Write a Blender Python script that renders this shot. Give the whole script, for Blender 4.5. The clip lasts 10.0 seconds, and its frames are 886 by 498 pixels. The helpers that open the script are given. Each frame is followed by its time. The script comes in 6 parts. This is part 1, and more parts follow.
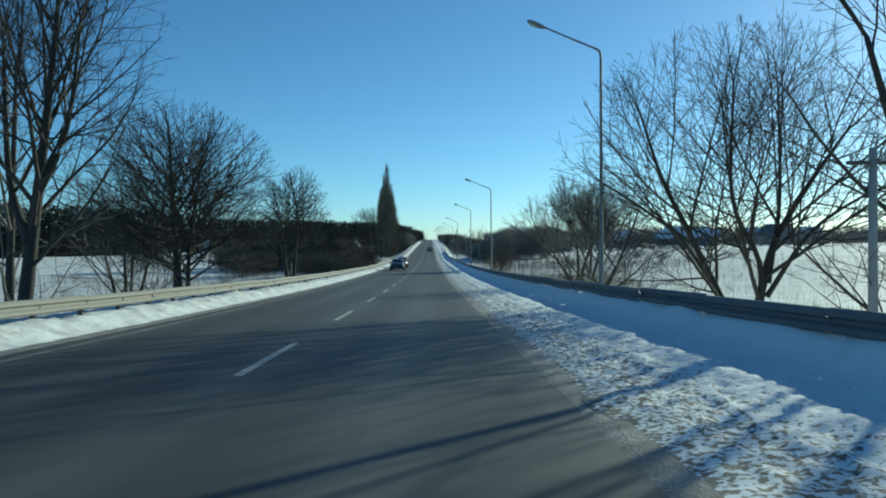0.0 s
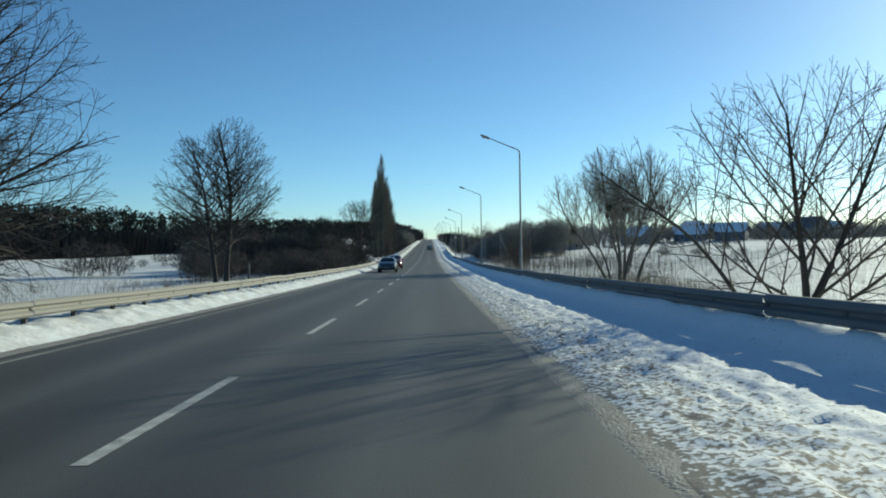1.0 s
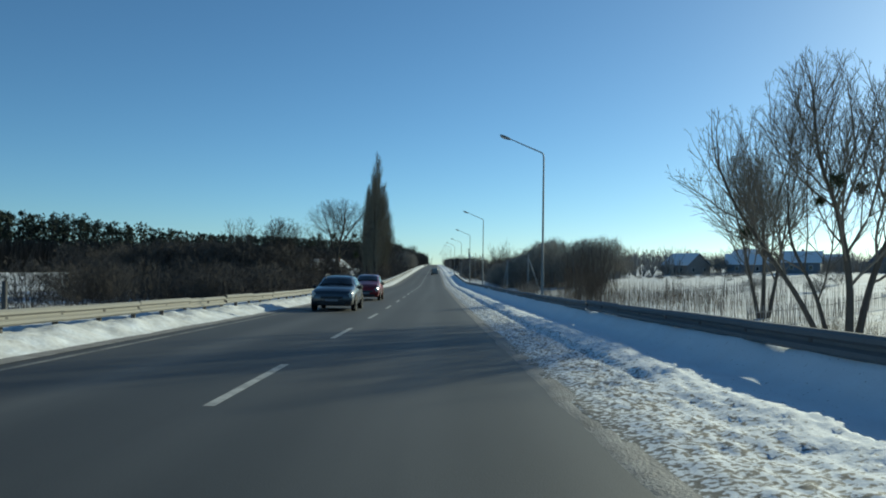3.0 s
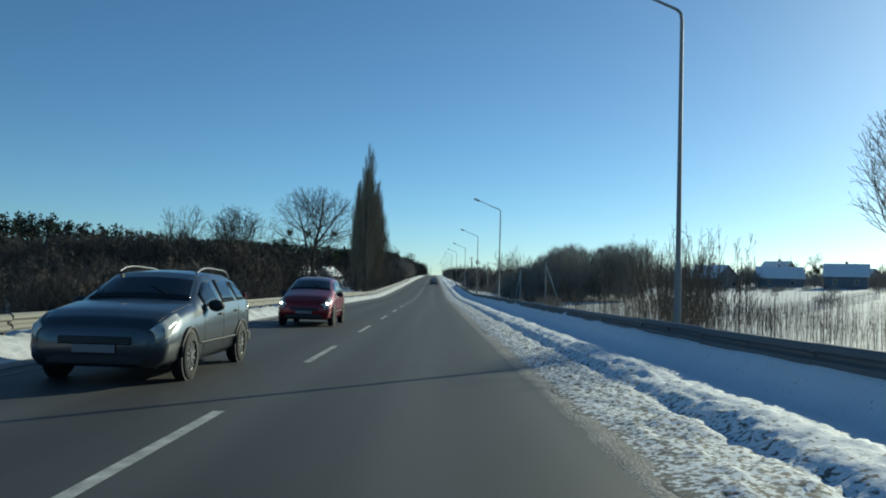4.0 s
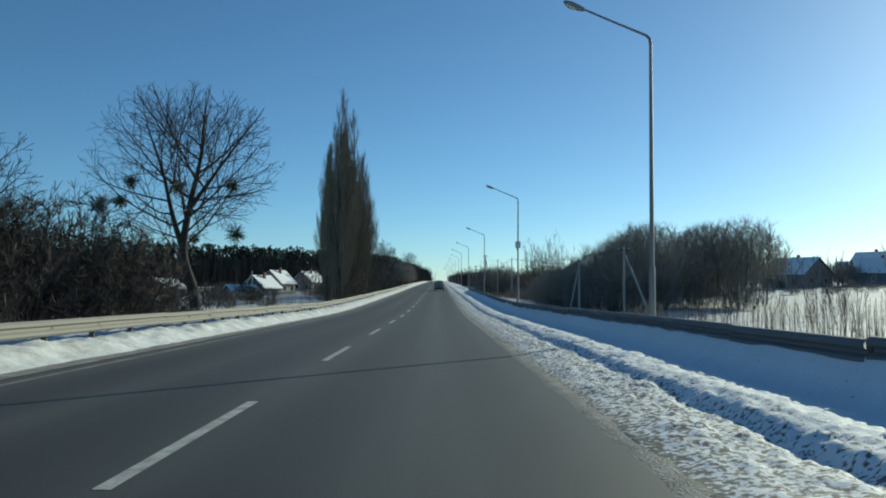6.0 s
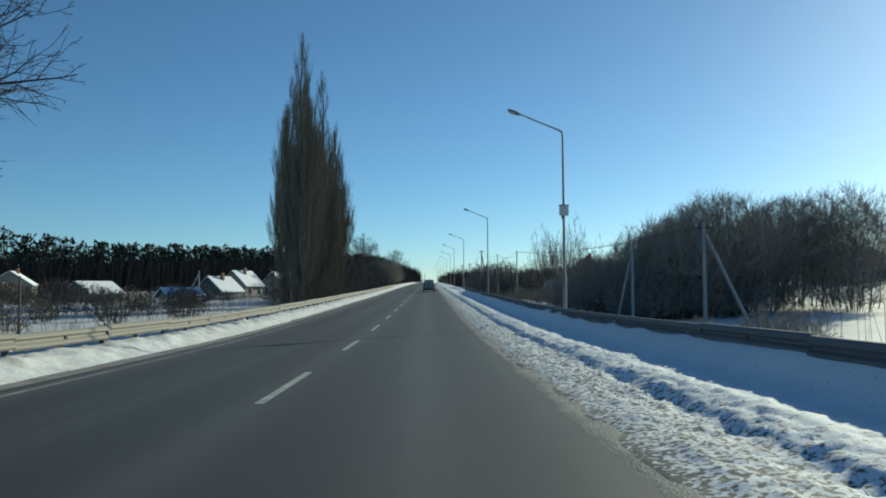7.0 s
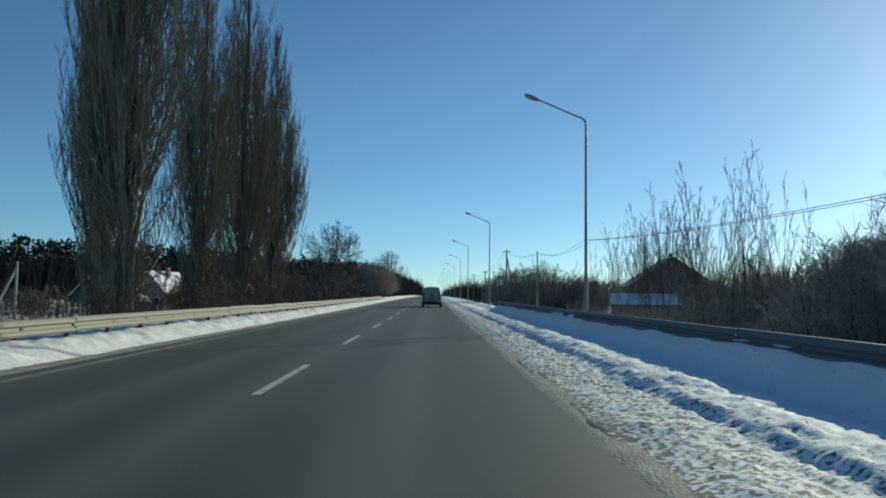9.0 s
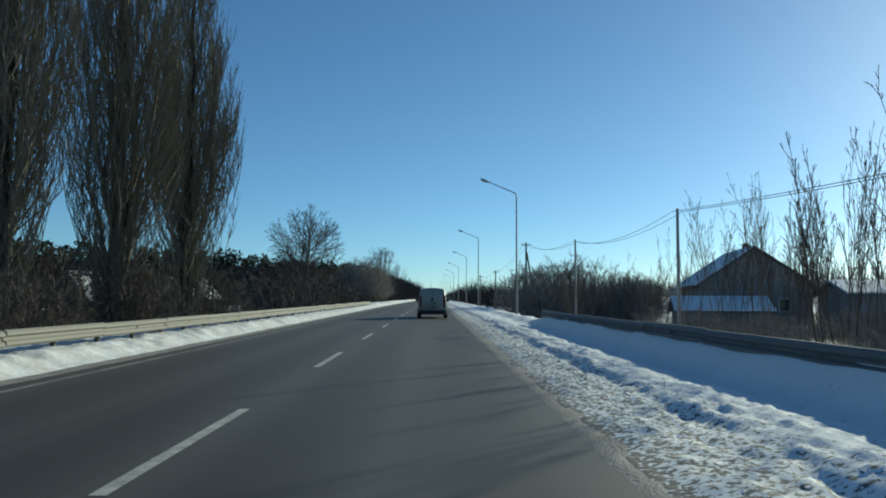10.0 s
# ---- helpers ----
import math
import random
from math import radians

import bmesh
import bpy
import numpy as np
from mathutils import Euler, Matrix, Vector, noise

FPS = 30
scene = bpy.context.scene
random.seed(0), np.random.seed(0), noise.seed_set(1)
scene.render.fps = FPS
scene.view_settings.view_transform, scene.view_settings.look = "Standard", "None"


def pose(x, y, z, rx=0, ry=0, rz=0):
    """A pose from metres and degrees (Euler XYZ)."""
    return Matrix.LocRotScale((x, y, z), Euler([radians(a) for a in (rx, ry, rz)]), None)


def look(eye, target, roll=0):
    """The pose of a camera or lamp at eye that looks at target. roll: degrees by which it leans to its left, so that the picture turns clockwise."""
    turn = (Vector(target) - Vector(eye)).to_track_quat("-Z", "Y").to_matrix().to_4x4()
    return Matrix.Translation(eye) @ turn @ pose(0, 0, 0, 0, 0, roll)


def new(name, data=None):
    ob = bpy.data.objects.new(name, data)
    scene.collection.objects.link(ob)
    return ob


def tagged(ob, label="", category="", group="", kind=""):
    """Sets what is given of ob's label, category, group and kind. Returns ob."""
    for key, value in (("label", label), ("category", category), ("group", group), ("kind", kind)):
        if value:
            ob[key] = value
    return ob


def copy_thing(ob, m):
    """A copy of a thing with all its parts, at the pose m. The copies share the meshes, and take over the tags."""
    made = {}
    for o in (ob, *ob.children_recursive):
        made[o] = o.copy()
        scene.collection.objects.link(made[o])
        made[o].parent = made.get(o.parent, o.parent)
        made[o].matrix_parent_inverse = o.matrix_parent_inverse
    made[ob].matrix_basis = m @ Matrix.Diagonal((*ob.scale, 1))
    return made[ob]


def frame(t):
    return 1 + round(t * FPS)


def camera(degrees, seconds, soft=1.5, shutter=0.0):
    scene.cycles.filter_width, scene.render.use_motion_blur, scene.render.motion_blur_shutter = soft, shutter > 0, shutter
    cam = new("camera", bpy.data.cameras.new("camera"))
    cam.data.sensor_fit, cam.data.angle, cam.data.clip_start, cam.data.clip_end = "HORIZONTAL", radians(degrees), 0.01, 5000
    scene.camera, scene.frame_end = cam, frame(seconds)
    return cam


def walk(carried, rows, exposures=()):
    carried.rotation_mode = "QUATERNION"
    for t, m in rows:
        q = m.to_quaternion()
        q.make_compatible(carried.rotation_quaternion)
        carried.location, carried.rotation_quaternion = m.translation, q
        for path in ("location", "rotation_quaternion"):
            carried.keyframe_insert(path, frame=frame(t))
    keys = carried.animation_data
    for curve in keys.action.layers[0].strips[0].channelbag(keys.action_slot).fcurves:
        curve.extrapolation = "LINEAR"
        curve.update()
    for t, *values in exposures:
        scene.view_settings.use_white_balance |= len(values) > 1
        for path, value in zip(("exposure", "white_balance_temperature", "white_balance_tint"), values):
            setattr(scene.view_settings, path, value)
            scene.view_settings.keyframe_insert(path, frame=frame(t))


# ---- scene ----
cam = camera(60.0, 10.0, soft=1.9)
PATH = [
    (0, (0.179, -0.844, 1.276), (0.505, 19.152, 1.103), -0.28),
    (0.5, (0.147, 10.302, 0.908), (0.626, 30.296, 0.795), -0.05),
    (1, (0.185, 21.467, 0.566), (0.515, 41.463, 0.398), -0.80),
    (1.5, (0.166, 32.484, 0.260), (0.457, 52.482, 0.243), 0.37),
    (2, (0.140, 42.797, -0.011), (0.317, 62.796, 0.011), 0.54),
    (2.5, (0.184, 53.567, -0.260), (0.365, 73.564, 0.028), 0.55),
    (4, (0.062, 86.457, -0.847), (0.268, 106.439, -0.020), 1.61),
    (4.5, (0.069, 97.719, -1.026), (0.244, 117.695, -0.056), 0.98),
    (5, (0.004, 109.352, -1.191), (0.110, 129.322, -0.096), 0.72),
    (6.5, (-0.006, 142.568, -1.435), (0.189, 162.544, -0.465), 0.08),
    (7, (-0.018, 154.313, -1.521), (0.354, 174.282, -0.483), -0.34),
    (7.5, (-0.000, 165.959, -1.663), (0.416, 185.928, -0.639), 0.38),
    (8, (0.036, 177.825, -1.739), (0.416, 197.783, -0.487), 0.48),
    (8.5, (0.060, 189.318, -1.692), (0.416, 209.268, -0.335), 0.37),
    (9, (0.041, 200.027, -1.610), (0.305, 219.974, -0.188), 0.74),
    (9.5, (0.095, 211.214, -1.456), (0.350, 231.163, -0.055), 0.09),
    (10, (0.081, 222.625, -1.285), (0.313, 242.566, 0.232), 0.35),
]
walk(cam, [(t, look(eye, target, roll)) for t, eye, target, roll in PATH],
     exposures=[(0.0, 0.1, 6100, -20), (0.5, 0.2, 6700, -11), (1.0, 0.2, 6700, -11), (2.5, 0.03, 6700, -12), (6.5, 0.03, 6700, -12), (7.5, 0.05, 7000, -11), (8.5, 0.05, 7000, -11), (9.5, 0.03, 6750, -12), (10.0, 0.03, 6700, -12)])

# ---- light ----
SUN_AZ, SUN_EL = 41.0, 18.0          # to the right of the road's heading, above the horizon
world = bpy.data.worlds.new("sky")
scene.world = world
world.use_nodes = True
_n = world.node_tree.nodes
_sky = _n.new("ShaderNodeTexSky")
_sky.sky_type = "NISHITA"
_sky.sun_disc = False
_sky.sun_elevation = radians(SUN_EL)
_sky.sun_rotation = radians(SUN_AZ)
_sky.air_density, _sky.dust_density, _sky.ozone_density = 0.76, 0.28, 5.6
_sky.altitude = 300
_n["Background"].inputs["Strength"].default_value = 0.113
world.node_tree.links.new(_sky.outputs["Color"], _n["Background"].inputs["Color"])
_az, _el = radians(SUN_AZ), radians(SUN_EL)
SUN_DIR = Vector((math.sin(_az) * math.cos(_el), math.cos(_az) * math.cos(_el), math.sin(_el)))
sun = new("sun", bpy.data.lights.new("sun", "SUN"))
sun.data.energy, sun.data.angle, sun.data.color = 4.4, radians(0.53), (1.0, 0.93, 0.82)
sun.matrix_world = look(SUN_DIR * 100, (0, 0, 0))

# ---- materials ----
def material(name, color, rough=0.8, metal=0.0, spots=None, scale=4.0, amount=0.5, fine=60.0, bump=0.3, dist=0.02, spec=0.5, island=0.0, coords="Object"):
    """Principled surface, mottled at two scales, with fine relief."""
    m = bpy.data.materials.new(name)
    m.use_nodes = True
    nt = m.node_tree
    b = nt.nodes["Principled BSDF"]
    b.inputs["Roughness"].default_value = rough
    b.inputs["Metallic"].default_value = metal
    b.inputs["Specular IOR Level"].default_value = spec
    tc = nt.nodes.new("ShaderNodeTexCoord")
    out = tc.outputs[coords]
    n1, n2 = nt.nodes.new("ShaderNodeTexNoise"), nt.nodes.new("ShaderNodeTexNoise")
    n1.inputs["Scale"].default_value, n2.inputs["Scale"].default_value = scale, fine
    n1.inputs["Detail"].default_value, n2.inputs["Detail"].default_value = 5, 3
    for n in (n1, n2):
        nt.links.new(out, n.inputs["Vector"])
    mix = nt.nodes.new("ShaderNodeMath")
    mix.operation = "MULTIPLY_ADD"
    mix.inputs[1].default_value, mix.inputs[2].default_value = 0.35, 0.0
    nt.links.new(n2.outputs["Fac"], mix.inputs[0])
    add = nt.nodes.new("ShaderNodeMath")
    add.operation = "MULTIPLY_ADD"
    add.inputs[1].default_value = 0.65
    nt.links.new(n1.outputs["Fac"], add.inputs[0])
    nt.links.new(mix.outputs[0], add.inputs[2])
    ramp = nt.nodes.new("ShaderNodeValToRGB")
    ramp.color_ramp.elements[0].position, ramp.color_ramp.elements[1].position = 0.5 - 0.22 , 0.5 + 0.22
    other = spots or tuple(c * 0.6 for c in color)
    ramp.color_ramp.elements[0].color = (*[c + (o - c) * amount for c, o in zip(color, other)], 1)
    ramp.color_ramp.elements[1].color = (*color, 1)
    nt.links.new(add.outputs[0], ramp.inputs[0])
    col = ramp.outputs[0]
    if island:
        g = nt.nodes.new("ShaderNodeNewGeometry")
        hsv = nt.nodes.new("ShaderNodeHueSaturation")
        mr = nt.nodes.new("ShaderNodeMapRange")
        mr.inputs["To Min"].default_value, mr.inputs["To Max"].default_value = 1 - island, 1 + island
        nt.links.new(g.outputs["Random Per Island"], mr.inputs["Value"])
        nt.links.new(mr.outputs[0], hsv.inputs["Value"])
        nt.links.new(col, hsv.inputs["Color"])
        col = hsv.outputs[0]
    nt.links.new(col, b.inputs["Base Color"])
    if bump:
        bp = nt.nodes.new("ShaderNodeBump")
        bp.inputs["Strength"].default_value, bp.inputs["Distance"].default_value = bump, dist
        nt.links.new(n2.outputs["Fac"], bp.inputs["Height"])
        nt.links.new(bp.outputs[0], b.inputs["Normal"])
    return m


def asphalt_material():
    """Grey winter asphalt: aggregate, paler wheel tracks along the lanes, salt streaks."""
    m = material("asphalt", (0.036, 0.036, 0.0352), rough=0.66, spots=(0.028, 0.028, 0.027), scale=0.6, fine=70, bump=0.3, dist=0.006, amount=0.8)
    nt = m.node_tree
    b = nt.nodes["Principled BSDF"]
    base = b.inputs["Base Color"].links[0].from_socket
    tc = nt.nodes.new("ShaderNodeTexCoord")
    mp = nt.nodes.new("ShaderNodeMapping")
    mp.inputs["Scale"].default_value = (1.0, 0.02, 1.0)
    nt.links.new(tc.outputs["Object"], mp.inputs["Vector"])
    streak = nt.nodes.new("ShaderNodeTexNoise")
    streak.inputs["Scale"].default_value, streak.inputs["Detail"].default_value = 1.1, 4
    nt.links.new(mp.outputs[0], streak.inputs["Vector"])
    ramp = nt.nodes.new("ShaderNodeValToRGB")
    ramp.color_ramp.elements[0].position, ramp.color_ramp.elements[1].position = 0.3, 0.62
    nt.links.new(streak.outputs["Fac"], ramp.inputs[0])
    mx = nt.nodes.new("ShaderNodeMix")
    mx.data_type = "RGBA"
    mx.inputs["B"].default_value = (0.068, 0.068, 0.066, 1)
    sc = nt.nodes.new("ShaderNodeMath")
    sc.operation = "MULTIPLY"
    sep = nt.nodes.new("ShaderNodeSeparateXYZ")
    nt.links.new(tc.outputs["Object"], sep.inputs[0])
    ph, cs, lift = (nt.nodes.new("ShaderNodeMath") for _ in range(3))
    ph.operation, cs.operation, lift.operation = "MULTIPLY_ADD", "COSINE", "MULTIPLY_ADD"
    ph.inputs[1].default_value, ph.inputs[2].default_value = 2 * math.pi / 1.8, 0.25 * 2 * math.pi / 1.8
    lift.inputs[1].default_value, lift.inputs[2].default_value = 0.55, 0.45
    nt.links.new(sep.outputs["X"], ph.inputs[0])
    nt.links.new(ph.outputs[0], cs.inputs[0])
    nt.links.new(cs.outputs[0], lift.inputs[0])
    nt.links.new(lift.outputs[0], sc.inputs[1])
    nt.links.new(ramp.outputs[0], sc.inputs[0])
    nt.links.new(sc.outputs[0], mx.inputs["Factor"])
    nt.links.new(base, mx.inputs["A"])
    nt.links.new(mx.outputs["Result"], b.inputs["Base Color"])
    return m


def snow_material(name, dirt, mottle, scale=2.0):
    """Snow with bluish white grains and patches of road dirt."""
    m = material(name, (0.84, 0.865, 0.89), rough=0.75, spots=dirt, scale=scale, fine=9, bump=0.3, dist=0.05, amount=mottle, spec=0.3)
    m.node_tree.nodes["Principled BSDF"].inputs["Subsurface Weight"].default_value = 0.0
    return m


def shoulder_material():
    """Trodden snow: grit and soil thrown up by traffic, with shadows of small clods painted in as specks, thick beside
    the asphalt and thinning out over a metre and a half.
    """
    m = material("trodden_snow", (0.83, 0.865, 0.90), 0.8, spots=(0.68, 0.69, 0.70), scale=1.6, fine=30, amount=0.5, bump=0.25, dist=0.02, spec=0.3)
    nt = m.node_tree
    b = nt.nodes["Principled BSDF"]
    base = b.inputs["Base Color"].links[0].from_socket
    tc = nt.nodes.new("ShaderNodeTexCoord")
    sep = nt.nodes.new("ShaderNodeSeparateXYZ")
    nt.links.new(tc.outputs["Object"], sep.inputs[0])
    near = nt.nodes.new("ShaderNodeMapRange")
    near.inputs["From Min"].default_value, near.inputs["From Max"].default_value = 1.5, 1.85
    near.inputs["To Min"].default_value, near.inputs["To Max"].default_value = 0.2, 0.02
    nt.links.new(sep.outputs["X"], near.inputs["Value"])
    far = nt.nodes.new("ShaderNodeMapRange")
    far.inputs["From Min"].default_value, far.inputs["From Max"].default_value = 2.4, 3.9
    far.inputs["To Min"].default_value, far.inputs["To Max"].default_value = 0.09, -0.1
    nt.links.new(sep.outputs["X"], far.inputs["Value"])
    both = nt.nodes.new("ShaderNodeMath")
    nt.links.new(near.outputs[0], both.inputs[0])
    nt.links.new(far.outputs[0], both.inputs[1])
    mottle = nt.nodes.new("ShaderNodeTexNoise")
    mottle.inputs["Scale"].default_value, mottle.inputs["Detail"].default_value = 17.0, 6
    nt.links.new(tc.outputs["Object"], mottle.inputs["Vector"])
    add = nt.nodes.new("ShaderNodeMath")
    nt.links.new(mottle.outputs["Fac"], add.inputs[0])
    nt.links.new(both.outputs[0], add.inputs[1])
    ramp = nt.nodes.new("ShaderNodeValToRGB")
    ramp.color_ramp.elements[0].position, ramp.color_ramp.elements[1].position = 0.58, 0.665
    nt.links.new(add.outputs[0], ramp.inputs[0])
    # one dark colour serves for soil specks and for painted shadows of fine clods
    mx = nt.nodes.new("ShaderNodeMix")
    mx.data_type = "RGBA"
    mx.inputs["B"].default_value = (0.15, 0.138, 0.122, 1)
    nt.links.new(ramp.outputs[0], mx.inputs["Factor"])
    nt.links.new(base, mx.inputs["A"])
    nt.links.new(mx.outputs["Result"], b.inputs["Base Color"])
    return m


M_ASPHALT = asphalt_material()
M_SNOW = snow_material("snow", (0.44, 0.41, 0.35), 0.85, 1.7)
M_FIELD = snow_material("field_snow", (0.46, 0.42, 0.35), 0.8, 0.3)
M_SHOULDER = shoulder_material()
M_SLUSH = material("frozen_slush", (0.36, 0.345, 0.325), 0.85, spots=(0.12, 0.11, 0.10), scale=2.6, fine=34, bump=0.6, dist=0.03, amount=0.9)
M_PAINT = material("road_paint", (0.58, 0.58, 0.55), 0.7, spots=(0.07, 0.07, 0.07), scale=5, fine=34, amount=0.8, bump=0.1)
M_OLDPAINT = material("old_road_paint", (0.34, 0.33, 0.30), 0.75, spots=(0.05, 0.05, 0.05), scale=1.2, fine=22, amount=0.95, bump=0.1)
M_ZINC = material("galvanised_steel", (0.22, 0.23, 0.235), 0.65, 0.15, spots=(0.18, 0.18, 0.17), scale=1.5, fine=25, bump=0.05)
M_BEAM = material("weathered_rail", (0.215, 0.208, 0.185), 0.7, 0.0, spots=(0.24, 0.21, 0.16), scale=1.2, fine=20, bump=0.05)
M_RAIL = material("dull_steel_rail", (0.155, 0.16, 0.165), 0.7, 0.1, spots=(0.085, 0.085, 0.085), scale=1.5, fine=25, bump=0.05)
M_RUST = material("dark_post", (0.10, 0.095, 0.09), 0.8, spots=(0.06, 0.04, 0.03))
M_LAMP = material("lamp_glass", (0.55, 0.57, 0.58), 0.3, bump=0)
M_BARK = material("bark", (0.056, 0.049, 0.042), 0.95, spots=(0.03, 0.026, 0.022), scale=3, fine=40, bump=0.6, dist=0.02)
M_WILLOW = material("willow_bark", (0.12, 0.105, 0.088), 0.95, spots=(0.06, 0.05, 0.04), scale=3, fine=40, bump=0.6, dist=0.02)
M_TWIG = material("twigs", (0.07, 0.06, 0.05), 0.95, island=0.3, bump=0)
M_TWIG_R = material("reddish_twigs", (0.21, 0.18, 0.145), 0.95, island=0.35, bump=0)
M_BRUSH = material("brush_twigs", (0.105, 0.088, 0.074), 0.95, island=0.35, bump=0)
M_GREYTWIG = material("grey_twigs", (0.31, 0.28, 0.24), 0.95, island=0.35, bump=0)
# brush twigs made paler: haze and glare are put into the colour
M_HAZEBRUSH = material("haze_brush", (0.29, 0.262, 0.23), 0.95, island=0.35, bump=0)
M_POPLAR = material("poplar_twigs", (0.215, 0.19, 0.14), 0.95, island=0.35, bump=0)
M_SHOOT = material("brown_shoots", (0.24, 0.18, 0.125), 0.95, island=0.4, bump=0)
M_STEM = material("sapling_bark", (0.10, 0.078, 0.06), 0.95, island=0.4, bump=0)
M_REED = material("dry_reeds", (0.32, 0.26, 0.17), 0.95, island=0.35, bump=0)
M_PINE = material("pine_needles", (0.030, 0.042, 0.026), 0.95, island=0.45, bump=0, scale=0.4)
M_WOOD = material("dark_woodland", (0.062, 0.054, 0.047), 0.95, island=0.4, bump=0, scale=0.3)
M_MISTLE = material("mistletoe", (0.06, 0.075, 0.03), 0.95, island=0.3, bump=0)
M_WASH = material("whitewash", (0.62, 0.61, 0.58), 0.9, spots=(0.2, 0.18, 0.15), scale=2.5, fine=25, amount=0.9, bump=0.4)
M_CONCRETE = material("concrete", (0.38, 0.37, 0.35), 0.9, spots=(0.25, 0.24, 0.22), scale=2, fine=30, bump=0.3)
M_CABLE = material("cable", (0.05, 0.05, 0.055), 0.6, bump=0)

# ---- ground, road and verges ----
ROAD_STEP = 20.0
ROAD_Z = [1.26, 0.63, -0.0, -0.63, -1.19, -1.63, -1.99, -2.3, -2.5, -2.66, -2.85, -3.0, -2.84, -2.59, -2.35, -2.07, -1.78, -1.49, -1.21, -0.94, -0.68, -0.42, -0.17, 0.08, 0.31, 0.55, 0.77, 1.0, 1.22, 1.43, 1.64, 1.85, 2.05, 2.26, 2.46, 2.66, 2.85, 3.05, 3.24, 3.44, 3.63]


def road_z(y):
    """Height of the carriageway: a sag between two slopes, and a crest far ahead."""
    if y > 760:
        u = y - 760
        return ROAD_Z[-1] + 0.0113 * u - u * u * 0.000045
    u = min(max((y + 40) / ROAD_STEP, 0.0), len(ROAD_Z) - 1.001)
    i = int(u)
    f = u - i
    a = ROAD_Z[max(i - 1, 0)] if i > 0 else 2 * ROAD_Z[0] - ROAD_Z[1]
    b, c = ROAD_Z[i], ROAD_Z[i + 1]
    d = ROAD_Z[min(i + 2, len(ROAD_Z) - 1)]
    return b + 0.5 * f * (c - a + f * (2 * a - 5 * b + 4 * c - d + f * (3 * (b - c) + d - a)))


def smooth(a, b, v):
    t = min(max((v - a) / (b - a), 0.0), 1.0)
    return t * t * (3 - 2 * t)


X_MID, X_LEFT, X_EDGE = -2.06, -5.61, 1.7       # centre line, far edge line, near edge of the asphalt
X_RAIL_L, X_RAIL_R = -7.35, 4.85


def field_z(x, y):
    """The open land beside the road, lower than the causeway."""
    low = -4.2 + 1.1 * smooth(150, 270, y)
    base = low + (road_z(y) - 0.9 - low) * smooth(270, 420, y)
    far = abs(x)
    if x > 0:
        base += (4.6 - 1.2 * smooth(170, 240, y)) * smooth(15, 115, far) + 0.004 * max(far - 420, 0)
    else:
        base += 0.6 * smooth(160, 420, far) + 0.01 * max(far - 420, 0)
    return base + 0.22 * noise.noise(Vector((x * 0.06, y * 0.06, 1.0))) + 0.5 * smooth(20, 90, far) * noise.noise(Vector((x * 0.015, y * 0.015, 7.0)))


def ground_z(x, y):
    """Land with the causeway's banks."""
    edge = (x - 6.0) if x > 0 else (-8.8 - x)
    f = field_z(x, y)
    r = road_z(y) - 0.02
    if edge <= 0:
        return r
    return max(f, r - edge * 0.6) if f < r else min(f, r + edge * 0.3)


def grid_mesh(name, xs, ys, height):
    verts = [(x, y, height(x, y)) for y in ys for x in xs]
    w = len(xs)
    faces = [(j * w + i, j * w + i + 1, (j + 1) * w + i + 1, (j + 1) * w + i) for j in range(len(ys) - 1) for i in range(w - 1)]
    me = bpy.data.meshes.new(name)
    me.from_pydata(verts, [], faces)
    me.shade_smooth()
    return me


def spread(a, b, n, power=2.0):
    return [a + (b - a) * (k / n) ** power for k in range(n + 1)]


def setting(name, me, mat, label, category):
    me.materials.append(mat)
    return tagged(new(name, me), label, category, kind="structure")


ys_far = [-150 + 4.0 * k for k in range(163)] + [500 + 25 * k for k in range(1, 61)]
xs_far = [-x for x in reversed(spread(8.8, 1500, 60, 2.6))] + [-8.4, -7.0, 0.0, 4.0, 5.5] + spread(6.0, 1500, 60, 2.6)
setting("ground", grid_mesh("ground", xs_far, ys_far, lambda x, y: ground_z(x, y) - (0.25 if -8.6 < x < 5.8 else 0.0)), M_FIELD,
        "snow-covered fields with bare stubble patches", "ground")
ys_road = [-60 + 4.0 * k for k in range(390)]
setting("road", grid_mesh("road", [-6.6, -5.6, -4.0, X_MID, -0.3, 1.7, 2.3], ys_road, lambda x, y: road_z(y)), M_ASPHALT,
        "dry grey two-lane asphalt road with salt-bleached wheel tracks", "road")


def ridge(x, y, centre, width, height):
    return height * math.exp(-((x - centre) / width) ** 2)


def lumps(x, y, size, seed):
    return noise.noise(Vector((x / size, y / size, seed)))


